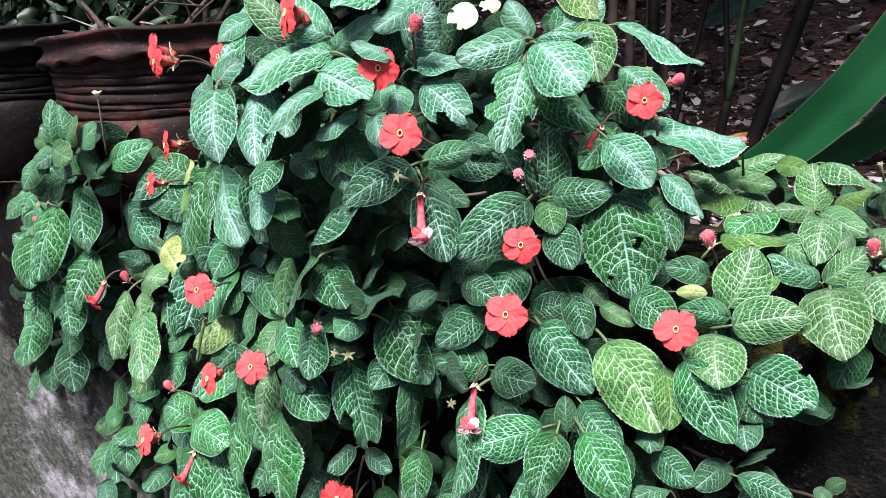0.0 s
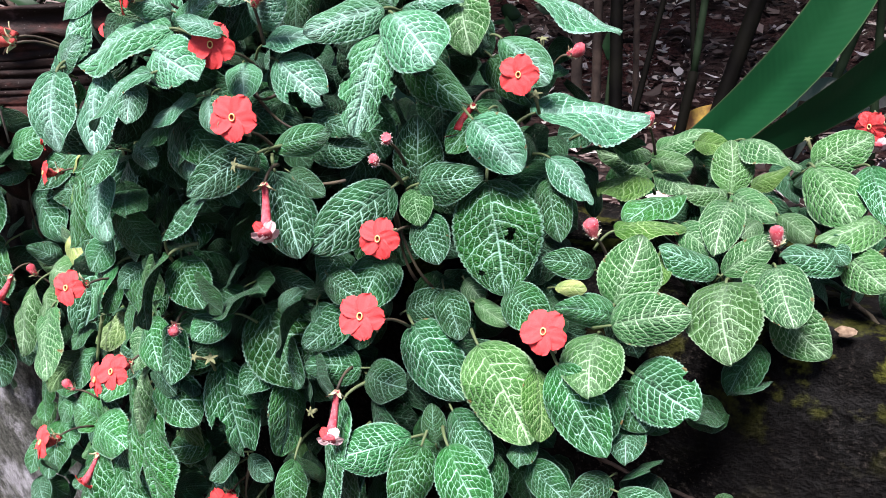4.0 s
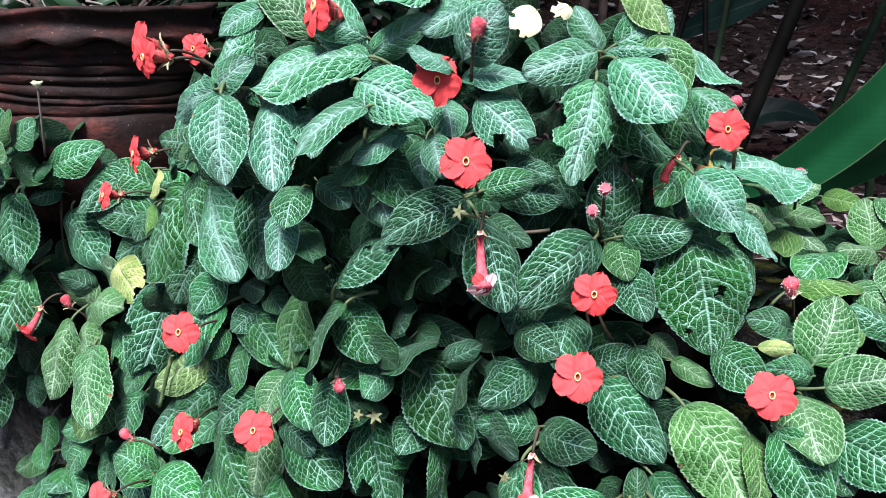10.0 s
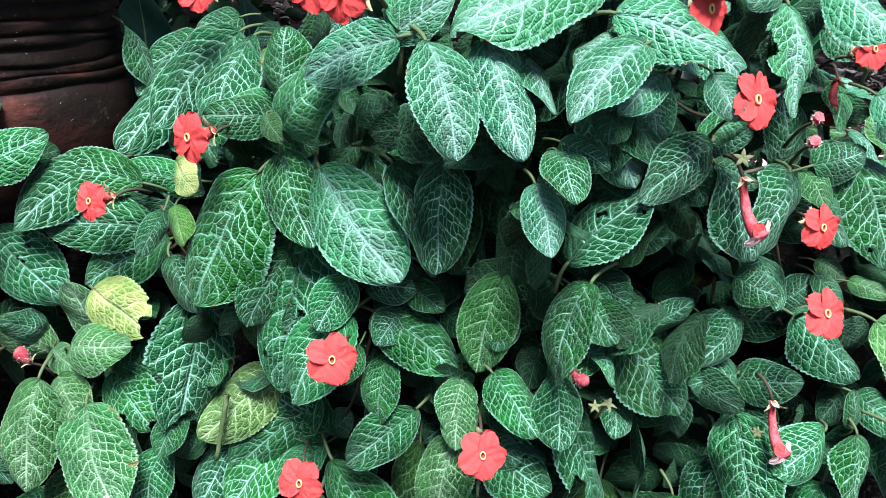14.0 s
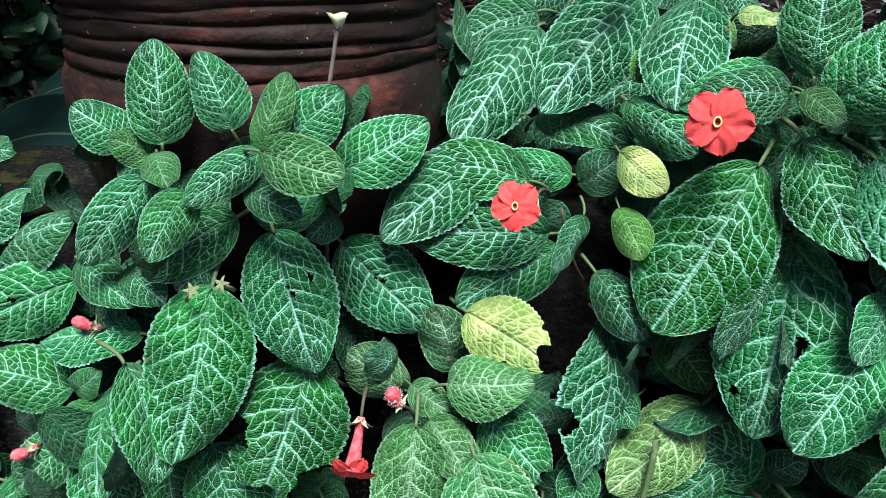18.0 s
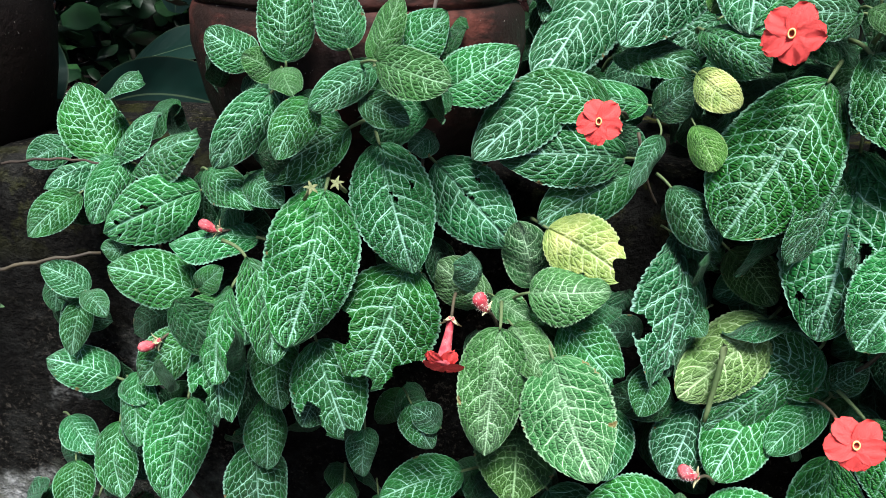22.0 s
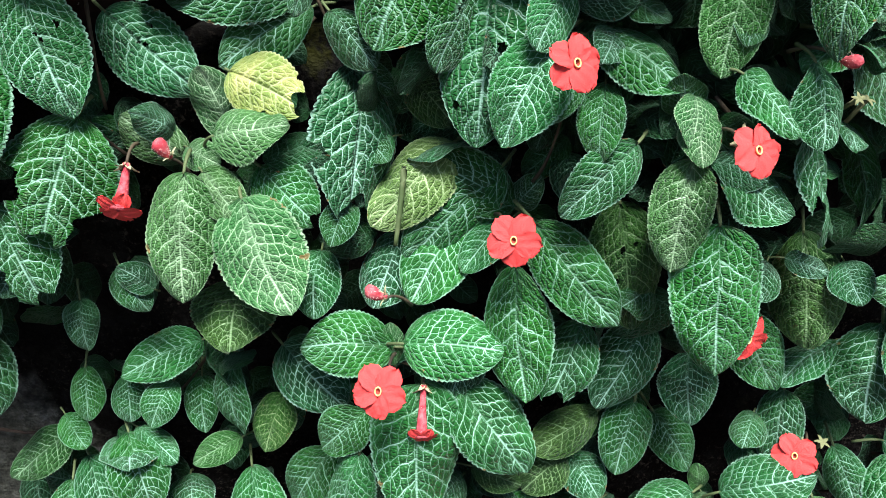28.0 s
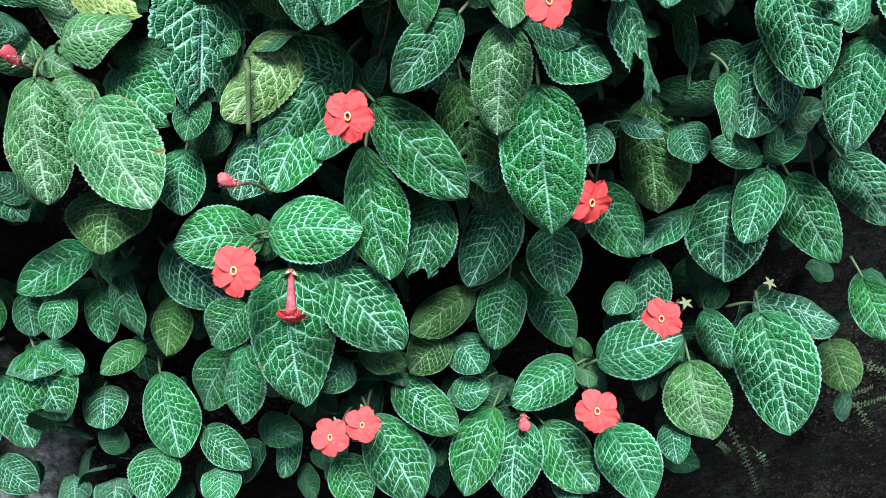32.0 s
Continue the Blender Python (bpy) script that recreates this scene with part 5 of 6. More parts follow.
leaf(P, -.360, .821, .810, -.415, .847, .787, .037, -.57, -.55, .61, 'green')
leaf(P, -.435, .869, .792, -.444, .860, .752, .025, -.31, -.90, .30, 'green')
leaf(P, -.410, .862, .777, -.417, .848, .745, .027, -.20, -.81, .55, 'deep_shade')
leaf(P, -.383, .834, .776, -.407, .829, .747, .028, -.36, -.78, .51, 'green')
leaf(P, -.430, .834, .863, -.433, .834, .824, .023, -.19, -.97, .12, 'deep_shade')
leaf(P, -.457, .901, .723, -.503, .910, .693, .036, -.32, -.69, .65, 'young')
leaf(P, -.412, .867, .720, -.430, .818, .724, .045, -.20, -.69, .69, 'deep_shade')
leaf(P, -.456, .884, .749, -.450, .862, .727, .023, -.07, -.61, .79, 'green')
leaf(P, -.496, .878, .844, -.499, .868, .776, .048, -.05, -.93, .36, 'deep_shade')
leaf(P, -.488, .873, .883, -.493, .864, .831, .030, -.04, -.93, .37, 'deep_shade')
leaf(P, -.535, .894, .884, -.558, .877, .817, .044, -.14, -.91, .39, 'green')
leaf(P, -.515, .871, .942, -.521, .856, .879, .035, -.12, -.92, .38, 'green', 'bitten')
leaf(P, -.461, .833, .940, -.452, .806, .879, .047, -.29, -.85, .45, 'deep_shade', 'bitten')
leaf(P, -.481, .855, .934, -.485, .843, .891, .032, -.15, -.90, .42, 'deep_shade')
leaf(P, -.562, .922, .896, -.571, .907, .848, .030, -.46, -.81, .36, 'green')
leaf(P, -.578, .959, .838, -.586, .935, .787, .033, -.49, -.76, .42, 'green')
leaf(P, -.602, .969, .770, -.613, .953, .720, .031, -.63, -.53, .57, 'green')
leaf(P, -.612, 1.006, .825, -.599, .974, .805, .026, .03, -.45, .89, 'green')
leaf(P, -.613, .977, .802, -.619, .957, .771, .031, .02, -.81, .58, 'green')
leaf(P, -.403, .816, .886, -.394, .803, .855, .026, -.31, -.82, .49, 'deep_shade')
leaf(P, -.455, .849, .892, -.475, .831, .881, .026, -.30, -.82, .48, 'deep_shade')
leaf(P, -.388, .804, .870, -.407, .805, .892, .022, .01, -1.00, .09, 'deep_shade')
leaf(P, -.420, .851, .734, -.421, .816, .680, .044, -.13, -.83, .55, 'deep_shade')
leaf(P, -.383, .850, .673, -.399, .810, .660, .038, -.25, -.75, .61, 'deep_shade')
leaf(P, -.449, .877, .709, -.450, .838, .654, .035, .07, -.84, .53, 'deep_shade')
leaf(P, -.465, .879, .692, -.486, .858, .650, .028, .05, -.76, .65, 'green')
leaf(P, -.413, .852, .736, -.396, .820, .713, .023, -.15, -.57, .81, 'green')
leaf(P, -.404, .827, .594, -.415, .782, .607, .036, -.00, -.60, .80, 'deep_shade')
leaf(P, -.432, .844, .605, -.440, .808, .604, .026, -.01, -.66, .75, 'deep_shade')
leaf(P, -.477, .866, .640, -.460, .833, .615, .028, -.10, -.62, .77, 'deep_shade')
bud(P, -.516, .881, 1.013, -.486, .868, 1.000, -.86, .36, .36, .0085)
bud(P, -.560, .900, .926, -.531, .897, .935, -.95, .09, -.28, .0090)
bell(P, -.404, .771, .941, -.391, .784, .964, -.57, -.67, -.48, .0242)
spent_calyx(P, -.466, .810, 1.049, -.467, .821, 1.039, .09, -.73, .67, .0116)
spent_calyx(P, -.453, .806, 1.051, -.445, .813, 1.043, -.62, -.46, .63, .0117)

# lower
P = plant(-.236, .678, .783, 'trailing flame violet curtain low on the wall')
leaf(P, -.192, .676, .944, -.254, .699, .885, .046, -.46, -.82, .35, 'deep_shade')
leaf(P, -.362, .774, .953, -.382, .755, .878, .045, -.42, -.78, .47, 'soft')
leaf(P, -.336, .752, .936, -.331, .708, .872, .056, -.56, -.66, .51, 'soft')
leaf(P, -.333, .790, .860, -.361, .751, .835, .055, -.41, -.86, .32, 'old')
leaf(P, -.344, .808, .790, -.349, .794, .733, .034, -.84, -.46, .28, 'green')
leaf(P, -.317, .784, .762, -.338, .785, .717, .034, -.66, -.70, .29, 'lime')
leaf(P, -.291, .743, .891, -.310, .725, .853, .035, -.47, -.62, .62, 'green')
leaf(P, -.244, .716, .900, -.278, .702, .860, .038, -.39, -.59, .71, 'deep_shade')
leaf(P, -.212, .689, .909, -.262, .681, .868, .046, -.40, -.50, .77, 'green')
leaf(P, -.193, .664, .913, -.230, .670, .884, .027, -.61, -.50, .61, 'green')
leaf(P, -.201, .633, .922, -.166, .593, .856, .043, -.55, -.76, .35, 'deep_shade')
leaf(P, -.206, .644, .890, -.214, .623, .802, .047, -.80, -.54, .25, 'green')
leaf(P, -.271, .692, .833, -.320, .730, .833, .043, -.48, -.64, .60, 'green')
leaf(P, -.270, .678, .842, -.222, .636, .838, .048, -.46, -.63, .62, 'green')
leaf(P, -.270, .693, .819, -.270, .697, .849, .017, -.16, -.95, .27, 'young')
leaf(P, -.316, .771, .813, -.294, .726, .774, .050, -.42, -.72, .55, 'deep_shade')
leaf(P, -.277, .722, .928, -.299, .712, .907, .024, -.30, -.58, .76, 'deep_shade')
leaf(P, -.267, .665, .816, -.283, .653, .714, .062, -.47, -.79, .39, 'green')
leaf(P, -.242, .663, .808, -.212, .624, .741, .049, -.28, -.85, .44, 'green')
leaf(P, -.288, .705, .781, -.316, .726, .748, .036, -.70, -.67, .23, 'green')
leaf(P, -.167, .622, .845, -.198, .621, .793, .038, -.60, -.58, .55, 'deep_shade', 'bitten')
leaf(P, -.143, .618, .924, -.146, .598, .844, .046, -.65, -.71, .29, 'old', 'holed')
leaf(P, -.143, .547, .932, -.146, .535, .842, .054, -.68, -.65, .34, 'green')
leaf(P, -.114, .613, .831, -.150, .620, .769, .045, -.61, -.69, .39, 'deep_shade')
leaf(P, -.117, .613, .763, -.142, .605, .714, .040, -.54, -.68, .49, 'deep_shade')
leaf(P, -.139, .629, .756, -.192, .643, .736, .033, -.38, -.63, .68, 'old')
leaf(P, -.203, .656, .688, -.180, .611, .650, .039, -.26, -.73, .63, 'green')
leaf(P, -.225, .668, .723, -.200, .642, .710, .023, -.26, -.64, .72, 'old')
leaf(P, -.161, .639, .720, -.196, .646, .699, .034, -.46, -.63, .62, 'old')
leaf(P, -.150, .645, .710, -.156, .606, .698, .036, -.43, -.66, .62, 'deep_shade')
leaf(P, -.139, .621, .676, -.176, .628, .665, .028, -.32, -.55, .77, 'deep_shade')
leaf(P, -.298, .704, .748, -.315, .707, .682, .040, -.89, -.38, .26, 'green')
leaf(P, -.289, .767, .708, -.323, .784, .654, .041, -.65, -.65, .40, 'deep_shade')
leaf(P, -.343, .810, .687, -.355, .779, .621, .047, -.27, -.73, .62, 'green')
leaf(P, -.226, .662, .831, -.252, .657, .799, .031, -.51, -.67, .54, 'deep_shade')
leaf(P, -.122, .603, .867, -.161, .596, .866, .030, -.53, -.67, .52, 'deep_shade')
leaf(P, -.229, .677, .710, -.264, .670, .708, .030, -.44, -.58, .69, 'deep_shade')
leaf(P, -.228, .659, .664, -.221, .618, .598, .051, -.36, -.76, .54, 'green')
leaf(P, -.258, .671, .634, -.253, .644, .597, .038, -.15, -.76, .63, 'green')
leaf(P, -.264, .750, .629, -.285, .737, .579, .032, -.70, -.33, .63, 'green')
leaf(P, -.124, .599, .635, -.155, .581, .577, .047, -.54, -.59, .60, 'green')
leaf(P, -.142, .612, .651, -.187, .602, .592, .041, -.57, -.54, .62, 'green')
leaf(P, -.171, .629, .671, -.148, .606, .679, .026, -.62, -.35, .71, 'green')
leaf(P, -.325, .793, .626, -.308, .749, .598, .031, -.25, -.56, .79, 'green')
leaf(P, -.328, .771, .597, -.345, .730, .597, .035, -.13, -.65, .75, 'green')
leaf(P, -.192, .638, .624, -.229, .638, .605, .033, -.27, -.65, .71, 'deep_shade')
flower(P, -.310, .645, .842, -.293, .659, .844, -.63, -.60, .50, .0333)
flower(P, -.271, .648, .679, -.236, .654, .690, -.54, -.64, .54, .0291)
flower(P, -.250, .634, .687, -.230, .649, .696, -.51, -.69, .51, .0273)
bud(P, -.295, .679, .889, -.271, .669, .875, -.82, .35, .46, .0105)
bud(P, -.134, .583, .640, -.126, .594, .649, -.47, -.69, -.55, .0126)
bell(P, -.281, .647, .791, -.267, .663, .817, -.52, -.72, -.46, .0201)

# corner
P = plant(-.013, .529, .772, 'trailing flame violet hanging over damp dark wall')
leaf(P, .021, .493, .936, .014, .481, .883, .032, -.74, -.59, .32, 'deep_shade')
leaf(P, -.023, .502, .919, -.029, .492, .877, .025, -.06, -.92, .39, 'green')
leaf(P, -.021, .556, .856, -.028, .549, .826, .025, .06, -.98, .20, 'deep_shade')
leaf(P, -.072, .545, .892, -.050, .527, .882, .018, -.26, -.68, .68, 'deep_shade')
leaf(P, -.033, .556, .894, -.040, .536, .817, .049, -.81, -.44, .40, 'old')
leaf(P, .026, .505, .928, .004, .499, .868, .050, -.80, -.28, .54, 'deep_shade')
leaf(P, .026, .501, .848, -.013, .517, .864, .025, -.24, -.89, .38, 'green')
leaf(P, .029, .499, .846, .037, .477, .871, .025, -.93, -.17, .32, 'green')
leaf(P, .029, .497, .838, .000, .491, .792, .035, -.70, -.34, .63, 'green')
leaf(P, .047, .489, .829, .063, .453, .765, .038, -.76, -.62, .21, 'green')
leaf(P, .025, .518, .820, .005, .506, .752, .056, -.82, -.45, .35, 'deep_shade')
leaf(P, .008, .540, .802, -.041, .551, .779, .032, -.28, .07, .96, 'deep_shade')
leaf(P, -.062, .572, .834, -.041, .551, .776, .039, -.64, -.76, .13, 'deep_shade')
leaf(P, -.091, .590, .807, -.092, .581, .751, .040, -.72, -.63, .29, 'deep_shade')
leaf(P, -.081, .622, .732, -.065, .595, .684, .037, -.55, -.72, .41, 'deep_shade')
leaf(P, -.021, .554, .764, -.039, .540, .703, .036, -.84, -.38, .38, 'deep_shade')
leaf(P, -.074, .560, .692, -.029, .515, .716, .044, -.58, -.34, .74, 'deep_shade')
leaf(P, -.076, .582, .676, -.135, .596, .658, .040, -.36, -.54, .76, 'green')
leaf(P, -.059, .588, .665, -.064, .589, .694, .017, -.71, -.70, .08, 'young')
leaf(P, -.070, .578, .676, -.087, .558, .672, .019, -.31, -.25, .92, 'young')
leaf(P, .002, .527, .666, -.005, .496, .607, .053, -.74, -.55, .38, 'soft')
leaf(P, .015, .526, .712, .015, .499, .668, .031, -.81, -.43, .41, 'deep_shade')
leaf(P, .038, .492, .714, .021, .445, .630, .064, -.81, -.45, .38, 'green')
leaf(P, .056, .508, .708, .120, .465, .675, .049, -.06, -.55, .83, 'deep_shade')
leaf(P, .034, .490, .876, .033, .465, .889, .023, -.92, .20, .33, 'deep_shade')
leaf(P, -.083, .550, .891, -.107, .543, .873, .025, -.39, -.39, .84, 'deep_shade')
leaf(P, -.023, .531, .879, -.035, .509, .860, .027, -.74, -.43, .51, 'deep_shade')
leaf(P, -.036, .566, .744, -.064, .555, .731, .026, -.74, -.34, .58, 'deep_shade')
leaf(P, -.103, .593, .621, -.089, .548, .567, .045, -.35, -.72, .59, 'green')
leaf(P, -.071, .549, .626, -.061, .512, .563, .054, -.61, -.65, .45, 'green')
leaf(P, -.017, .526, .613, -.030, .509, .586, .026, -.62, -.38, .68, 'deep_shade')
leaf(P, .146, .464, .710, .153, .435, .656, .036, -.77, -.53, .36, 'green')
leaf(P, .061, .457, .928, .035, .448, .860, .040, -.76, -.28, .59, 'deep_shade')
leaf(P, .077, .469, .839, .099, .437, .789, .038, -.81, -.58, .09, 'deep_shade')
leaf(P, .217, .508, .586, .182, .469, .564, .047, -.69, -.36, .63, 'old')
leaf(P, -.094, .585, .569, -.106, .554, .561, .029, -.45, -.60, .66, 'deep_shade')
flower(P, -.036, .530, .727, -.004, .530, .725, -.82, -.35, .46, .0318)
flower(P, -.097, .540, .666, -.087, .559, .670, -.64, -.57, .52, .0345)
flower(P, -.1, .545, .844, -.098, .563, .845, -.3, -.93, .05, .0330)
bud(P, .063, .473, .695, .057, .489, .696, .35, -.93, -.05, .0099)
spent_calyx(P, .039, .488, .743, .041, .496, .732, -.15, -.58, .80, .0147)
spent_calyx(P, -.023, .519, .740, -.020, .525, .726, -.17, -.35, .92, .0153)


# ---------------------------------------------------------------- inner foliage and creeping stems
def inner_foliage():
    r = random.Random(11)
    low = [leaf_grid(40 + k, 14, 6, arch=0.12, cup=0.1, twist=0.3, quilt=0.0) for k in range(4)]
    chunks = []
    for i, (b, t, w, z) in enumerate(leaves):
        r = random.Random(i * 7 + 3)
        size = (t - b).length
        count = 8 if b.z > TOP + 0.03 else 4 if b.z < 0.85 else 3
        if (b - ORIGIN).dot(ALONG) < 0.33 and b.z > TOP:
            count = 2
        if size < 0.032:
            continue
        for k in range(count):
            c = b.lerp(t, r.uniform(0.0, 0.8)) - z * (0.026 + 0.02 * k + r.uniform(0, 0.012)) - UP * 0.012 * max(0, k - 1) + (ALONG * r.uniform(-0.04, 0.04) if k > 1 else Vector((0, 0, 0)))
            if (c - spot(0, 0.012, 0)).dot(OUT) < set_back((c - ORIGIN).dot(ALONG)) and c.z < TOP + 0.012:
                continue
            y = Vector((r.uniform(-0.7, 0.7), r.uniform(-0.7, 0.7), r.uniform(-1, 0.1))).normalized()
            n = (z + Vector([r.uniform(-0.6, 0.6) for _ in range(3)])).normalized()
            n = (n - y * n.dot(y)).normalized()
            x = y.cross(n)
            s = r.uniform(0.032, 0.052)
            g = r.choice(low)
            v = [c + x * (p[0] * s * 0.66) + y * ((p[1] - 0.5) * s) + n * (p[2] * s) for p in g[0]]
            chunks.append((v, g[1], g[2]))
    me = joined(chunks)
    ob = new("inner_leaves", mesh_of("inner_leaves", me[0], me[1], LEAF['inner_shade'], me[2]))
    tagged(ob, "inner leaves behind the flame violet mat, coloured for shade", "foliage", kind="stuff")


def creepers():
    r = random.Random(5)
    for k in range(46):
        i = r.randrange(len(leaves))
        b, t, w, z = leaves[i]
        a = b - z * r.uniform(0.012, 0.025)
        side = ALONG * r.uniform(-0.05, 0.06)
        c = a + side - UP * r.uniform(-0.02, 0.07) - z * 0.01
        mid = (a + c) / 2 + OUT * r.uniform(0.0, 0.015) - UP * r.uniform(0, 0.02)
        v, f = tube(bend(a, mid, c, 10), [0.0011 + 0.0002 * math.sin(j) for j in range(10)], 6)
        tagged(new("creeping_stem", mesh_of("creeping_stem", v, f, STEM)), "thin brown creeping stem among the leaves", "stem", "creeping stems")


inner_foliage()
creepers()


# ---------------------------------------------------------------- background
def litter():
    r = random.Random(21)
    chunks = []
    for k in range(24000):
        n = -0.3 - 3.2 * r.random() ** 1.3
        u = r.uniform(-1.6, 2.6) if n > -1.5 else r.uniform(-3, 5)
        zs = [(-0.22, 0.95), (-0.4, 0.96), (-0.8, 0.97), (-1.3, 1.02), (-2.0, 1.16), (-3.0, 1.5), (-5.0, 2.0)]
        z = 1.0
        for (n0, z0), (n1, z1) in zip(zs, zs[1:]):
            if n1 <= n <= n0:
                z = z0 + (z1 - z0) * (n - n0) / (n1 - n0)
        s = r.choice((0.5, 0.7, 1.0, 1.3, 1.8)) * r.uniform(0.012, 0.028) * (1.4 if n < -1.2 else 1)
        c = spot(u, n, z + r.uniform(0.004, 0.022))
        a = r.uniform(0, 6.28)
        y = Vector((math.cos(a), math.sin(a), r.uniform(-0.4, 0.4))).normalized()
        nn = Vector((r.uniform(-0.6, 0.6), r.uniform(-0.6, 0.6), 1)).normalized()
        x = y.cross(nn).normalized()
        nn = x.cross(y)
        w, curl = r.choice((0.07, 0.12, 0.2, 0.32, 0.42)) * r.uniform(0.8, 1.2), r.uniform(-0.2, 0.3)
        v = [c - y * s * 0.5, c + x * s * w * 0.7 - y * s * 0.1 + nn * s * curl, c + nn * s * 0.05, c - x * s * w * 0.7 - y * s * 0.1 + nn * s * curl, c + y * s * 0.5 + nn * s * r.uniform(-0.1, 0.3), c + x * s * w * 0.45 + y * s * 0.3 + nn * s * curl, c - x * s * w * 0.45 + y * s * 0.3 + nn * s * curl]
        chunks.append((v, [(0, 1, 2), (0, 2, 3), (2, 1, 5), (2, 5, 4), (2, 4, 6), (2, 6, 3)]))
    me = joined(chunks)
    tagged(new("leaf_litter", mesh_of("leaf_litter", me[0], me[1], LITTER)), "dry grey-brown leaf litter on the bank", "leaf litter", kind="stuff")


def blade(parent, a, b, c, width, normal, mat=BLADE, n=18, name="leaf", taper=0.45):
    """A long strap leaf along a bend from a over b to c."""
    pts = bend(a, b, c, n)
    v, f, uvs = [], [], []
    nrm = Vector(normal).normalized()
    for i, p in enumerate(pts):
        t = i / (n - 1)
        d = (pts[min(i + 1, n - 1)] - pts[max(i - 1, 0)]).normalized()
        x = d.cross(nrm).normalized()
        h = width * 0.5 * min(1.0, max(0.0, math.sin(math.pi * (0.06 + 0.935 * t))) ** taper)
        for j in range(9):
            q = j / 4 - 1
            v.append(p + x * h * q + nrm * (h * 0.22 * abs(q) + h * 0.05 * math.sin(14 * t + 3 * q)))
            uvs.append((0.5 + 0.5 * q, t, 0.0, 0.0))
    for i in range(n - 1):
        for j in range(8):
            k = i * 9 + j
            f.append((k, k + 1, k + 10, k + 9))
    return place(name, mesh_of(name, v, f, mat, uvs), parent, Matrix.Identity(4))


def cane(parent, a, b, r0, r1, mat=STALK, sag=0.0, name="stalk"):
    v, f = tube(bend(a, (a + b) / 2 + ALONG * sag, b, 9), [r0 + (r1 - r0) * i / 8 for i in range(9)], 9)
    return place(name, mesh_of(name, v, f, mat), parent, Matrix.Identity(4))


def clump(u, n, z, label, kind="ginger_plant"):
    ob = new(kind)
    ob.location = spot(u, n, z)
    return tagged(ob, label, "plant", "strap-leaved plants on the bank")


def bank_plants():
    p = clump(0.9, -0.62, 0.96, "tall strap-leaved plant with dark stalks behind the wall")
    blade(p, spot(0.83, -0.423, 0.99), spot(1.065, -0.333, 1.155), spot(1.075, -0.36, 1.342), 0.056, (-0.4, -0.85, 0.3), n=30)
    blade(p, spot(0.95, -0.5, 1.03), spot(1.15, -0.45, 1.16), spot(1.2, -0.45, 1.35), 0.06, (0.3, -0.9, 0.2))
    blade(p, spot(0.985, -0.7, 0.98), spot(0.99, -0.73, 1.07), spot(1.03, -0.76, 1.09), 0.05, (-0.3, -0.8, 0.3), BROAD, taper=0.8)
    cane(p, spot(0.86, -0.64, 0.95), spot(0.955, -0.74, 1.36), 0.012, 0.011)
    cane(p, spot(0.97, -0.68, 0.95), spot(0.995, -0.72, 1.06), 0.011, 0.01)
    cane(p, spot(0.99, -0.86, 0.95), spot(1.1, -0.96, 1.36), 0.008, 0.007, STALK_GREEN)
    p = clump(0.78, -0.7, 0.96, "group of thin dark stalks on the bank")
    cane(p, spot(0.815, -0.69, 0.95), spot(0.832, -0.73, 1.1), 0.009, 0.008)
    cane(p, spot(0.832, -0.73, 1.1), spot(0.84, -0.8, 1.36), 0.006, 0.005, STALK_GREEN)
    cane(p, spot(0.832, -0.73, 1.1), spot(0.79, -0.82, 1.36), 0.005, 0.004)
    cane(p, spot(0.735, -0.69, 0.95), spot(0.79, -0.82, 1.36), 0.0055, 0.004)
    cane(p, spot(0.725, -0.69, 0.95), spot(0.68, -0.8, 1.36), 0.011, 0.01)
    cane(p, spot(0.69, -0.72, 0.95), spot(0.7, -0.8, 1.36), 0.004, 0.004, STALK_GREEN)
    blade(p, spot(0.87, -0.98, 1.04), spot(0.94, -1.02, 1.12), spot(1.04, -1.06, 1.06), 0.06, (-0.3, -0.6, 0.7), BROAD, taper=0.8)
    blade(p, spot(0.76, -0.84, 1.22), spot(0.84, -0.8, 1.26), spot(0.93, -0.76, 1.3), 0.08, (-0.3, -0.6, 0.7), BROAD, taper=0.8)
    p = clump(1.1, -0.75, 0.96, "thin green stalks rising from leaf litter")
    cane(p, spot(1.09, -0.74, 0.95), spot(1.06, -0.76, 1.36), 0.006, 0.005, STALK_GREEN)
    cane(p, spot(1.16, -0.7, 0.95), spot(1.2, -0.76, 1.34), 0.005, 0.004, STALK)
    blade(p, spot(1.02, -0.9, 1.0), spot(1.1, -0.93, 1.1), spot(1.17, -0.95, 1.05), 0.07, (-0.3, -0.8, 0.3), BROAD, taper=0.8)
    p = clump(0.6, -0.9, 0.96, "reddish brown woody stems in the shade on the bank")
    for k in range(4):
        cane(p, spot(0.6 + 0.03 * k, -0.84 - 0.03 * k, 0.95), spot(0.585 + 0.034 * k, -0.9, 1.36), 0.011 - 0.0015 * k, 0.009 - 0.0015 * k, BARK)
    ob = new("fallen_leaf")
    ob.location = spot(0.855, -0.74, 0.99)
    tagged(ob, "yellow and brown fallen leaf on the leaf litter", "leaf")
    blade(ob, spot(0.81, -0.74, 1.0), spot(0.85, -0.75, 1.03), spot(0.895, -0.74, 1.035), 0.045, (-0.3, -0.7, 0.6), FALLEN, name="blade")
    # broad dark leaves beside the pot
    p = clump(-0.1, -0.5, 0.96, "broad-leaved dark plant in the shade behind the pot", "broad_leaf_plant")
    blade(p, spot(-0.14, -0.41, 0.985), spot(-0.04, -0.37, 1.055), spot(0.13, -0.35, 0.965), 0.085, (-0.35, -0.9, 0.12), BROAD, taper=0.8)
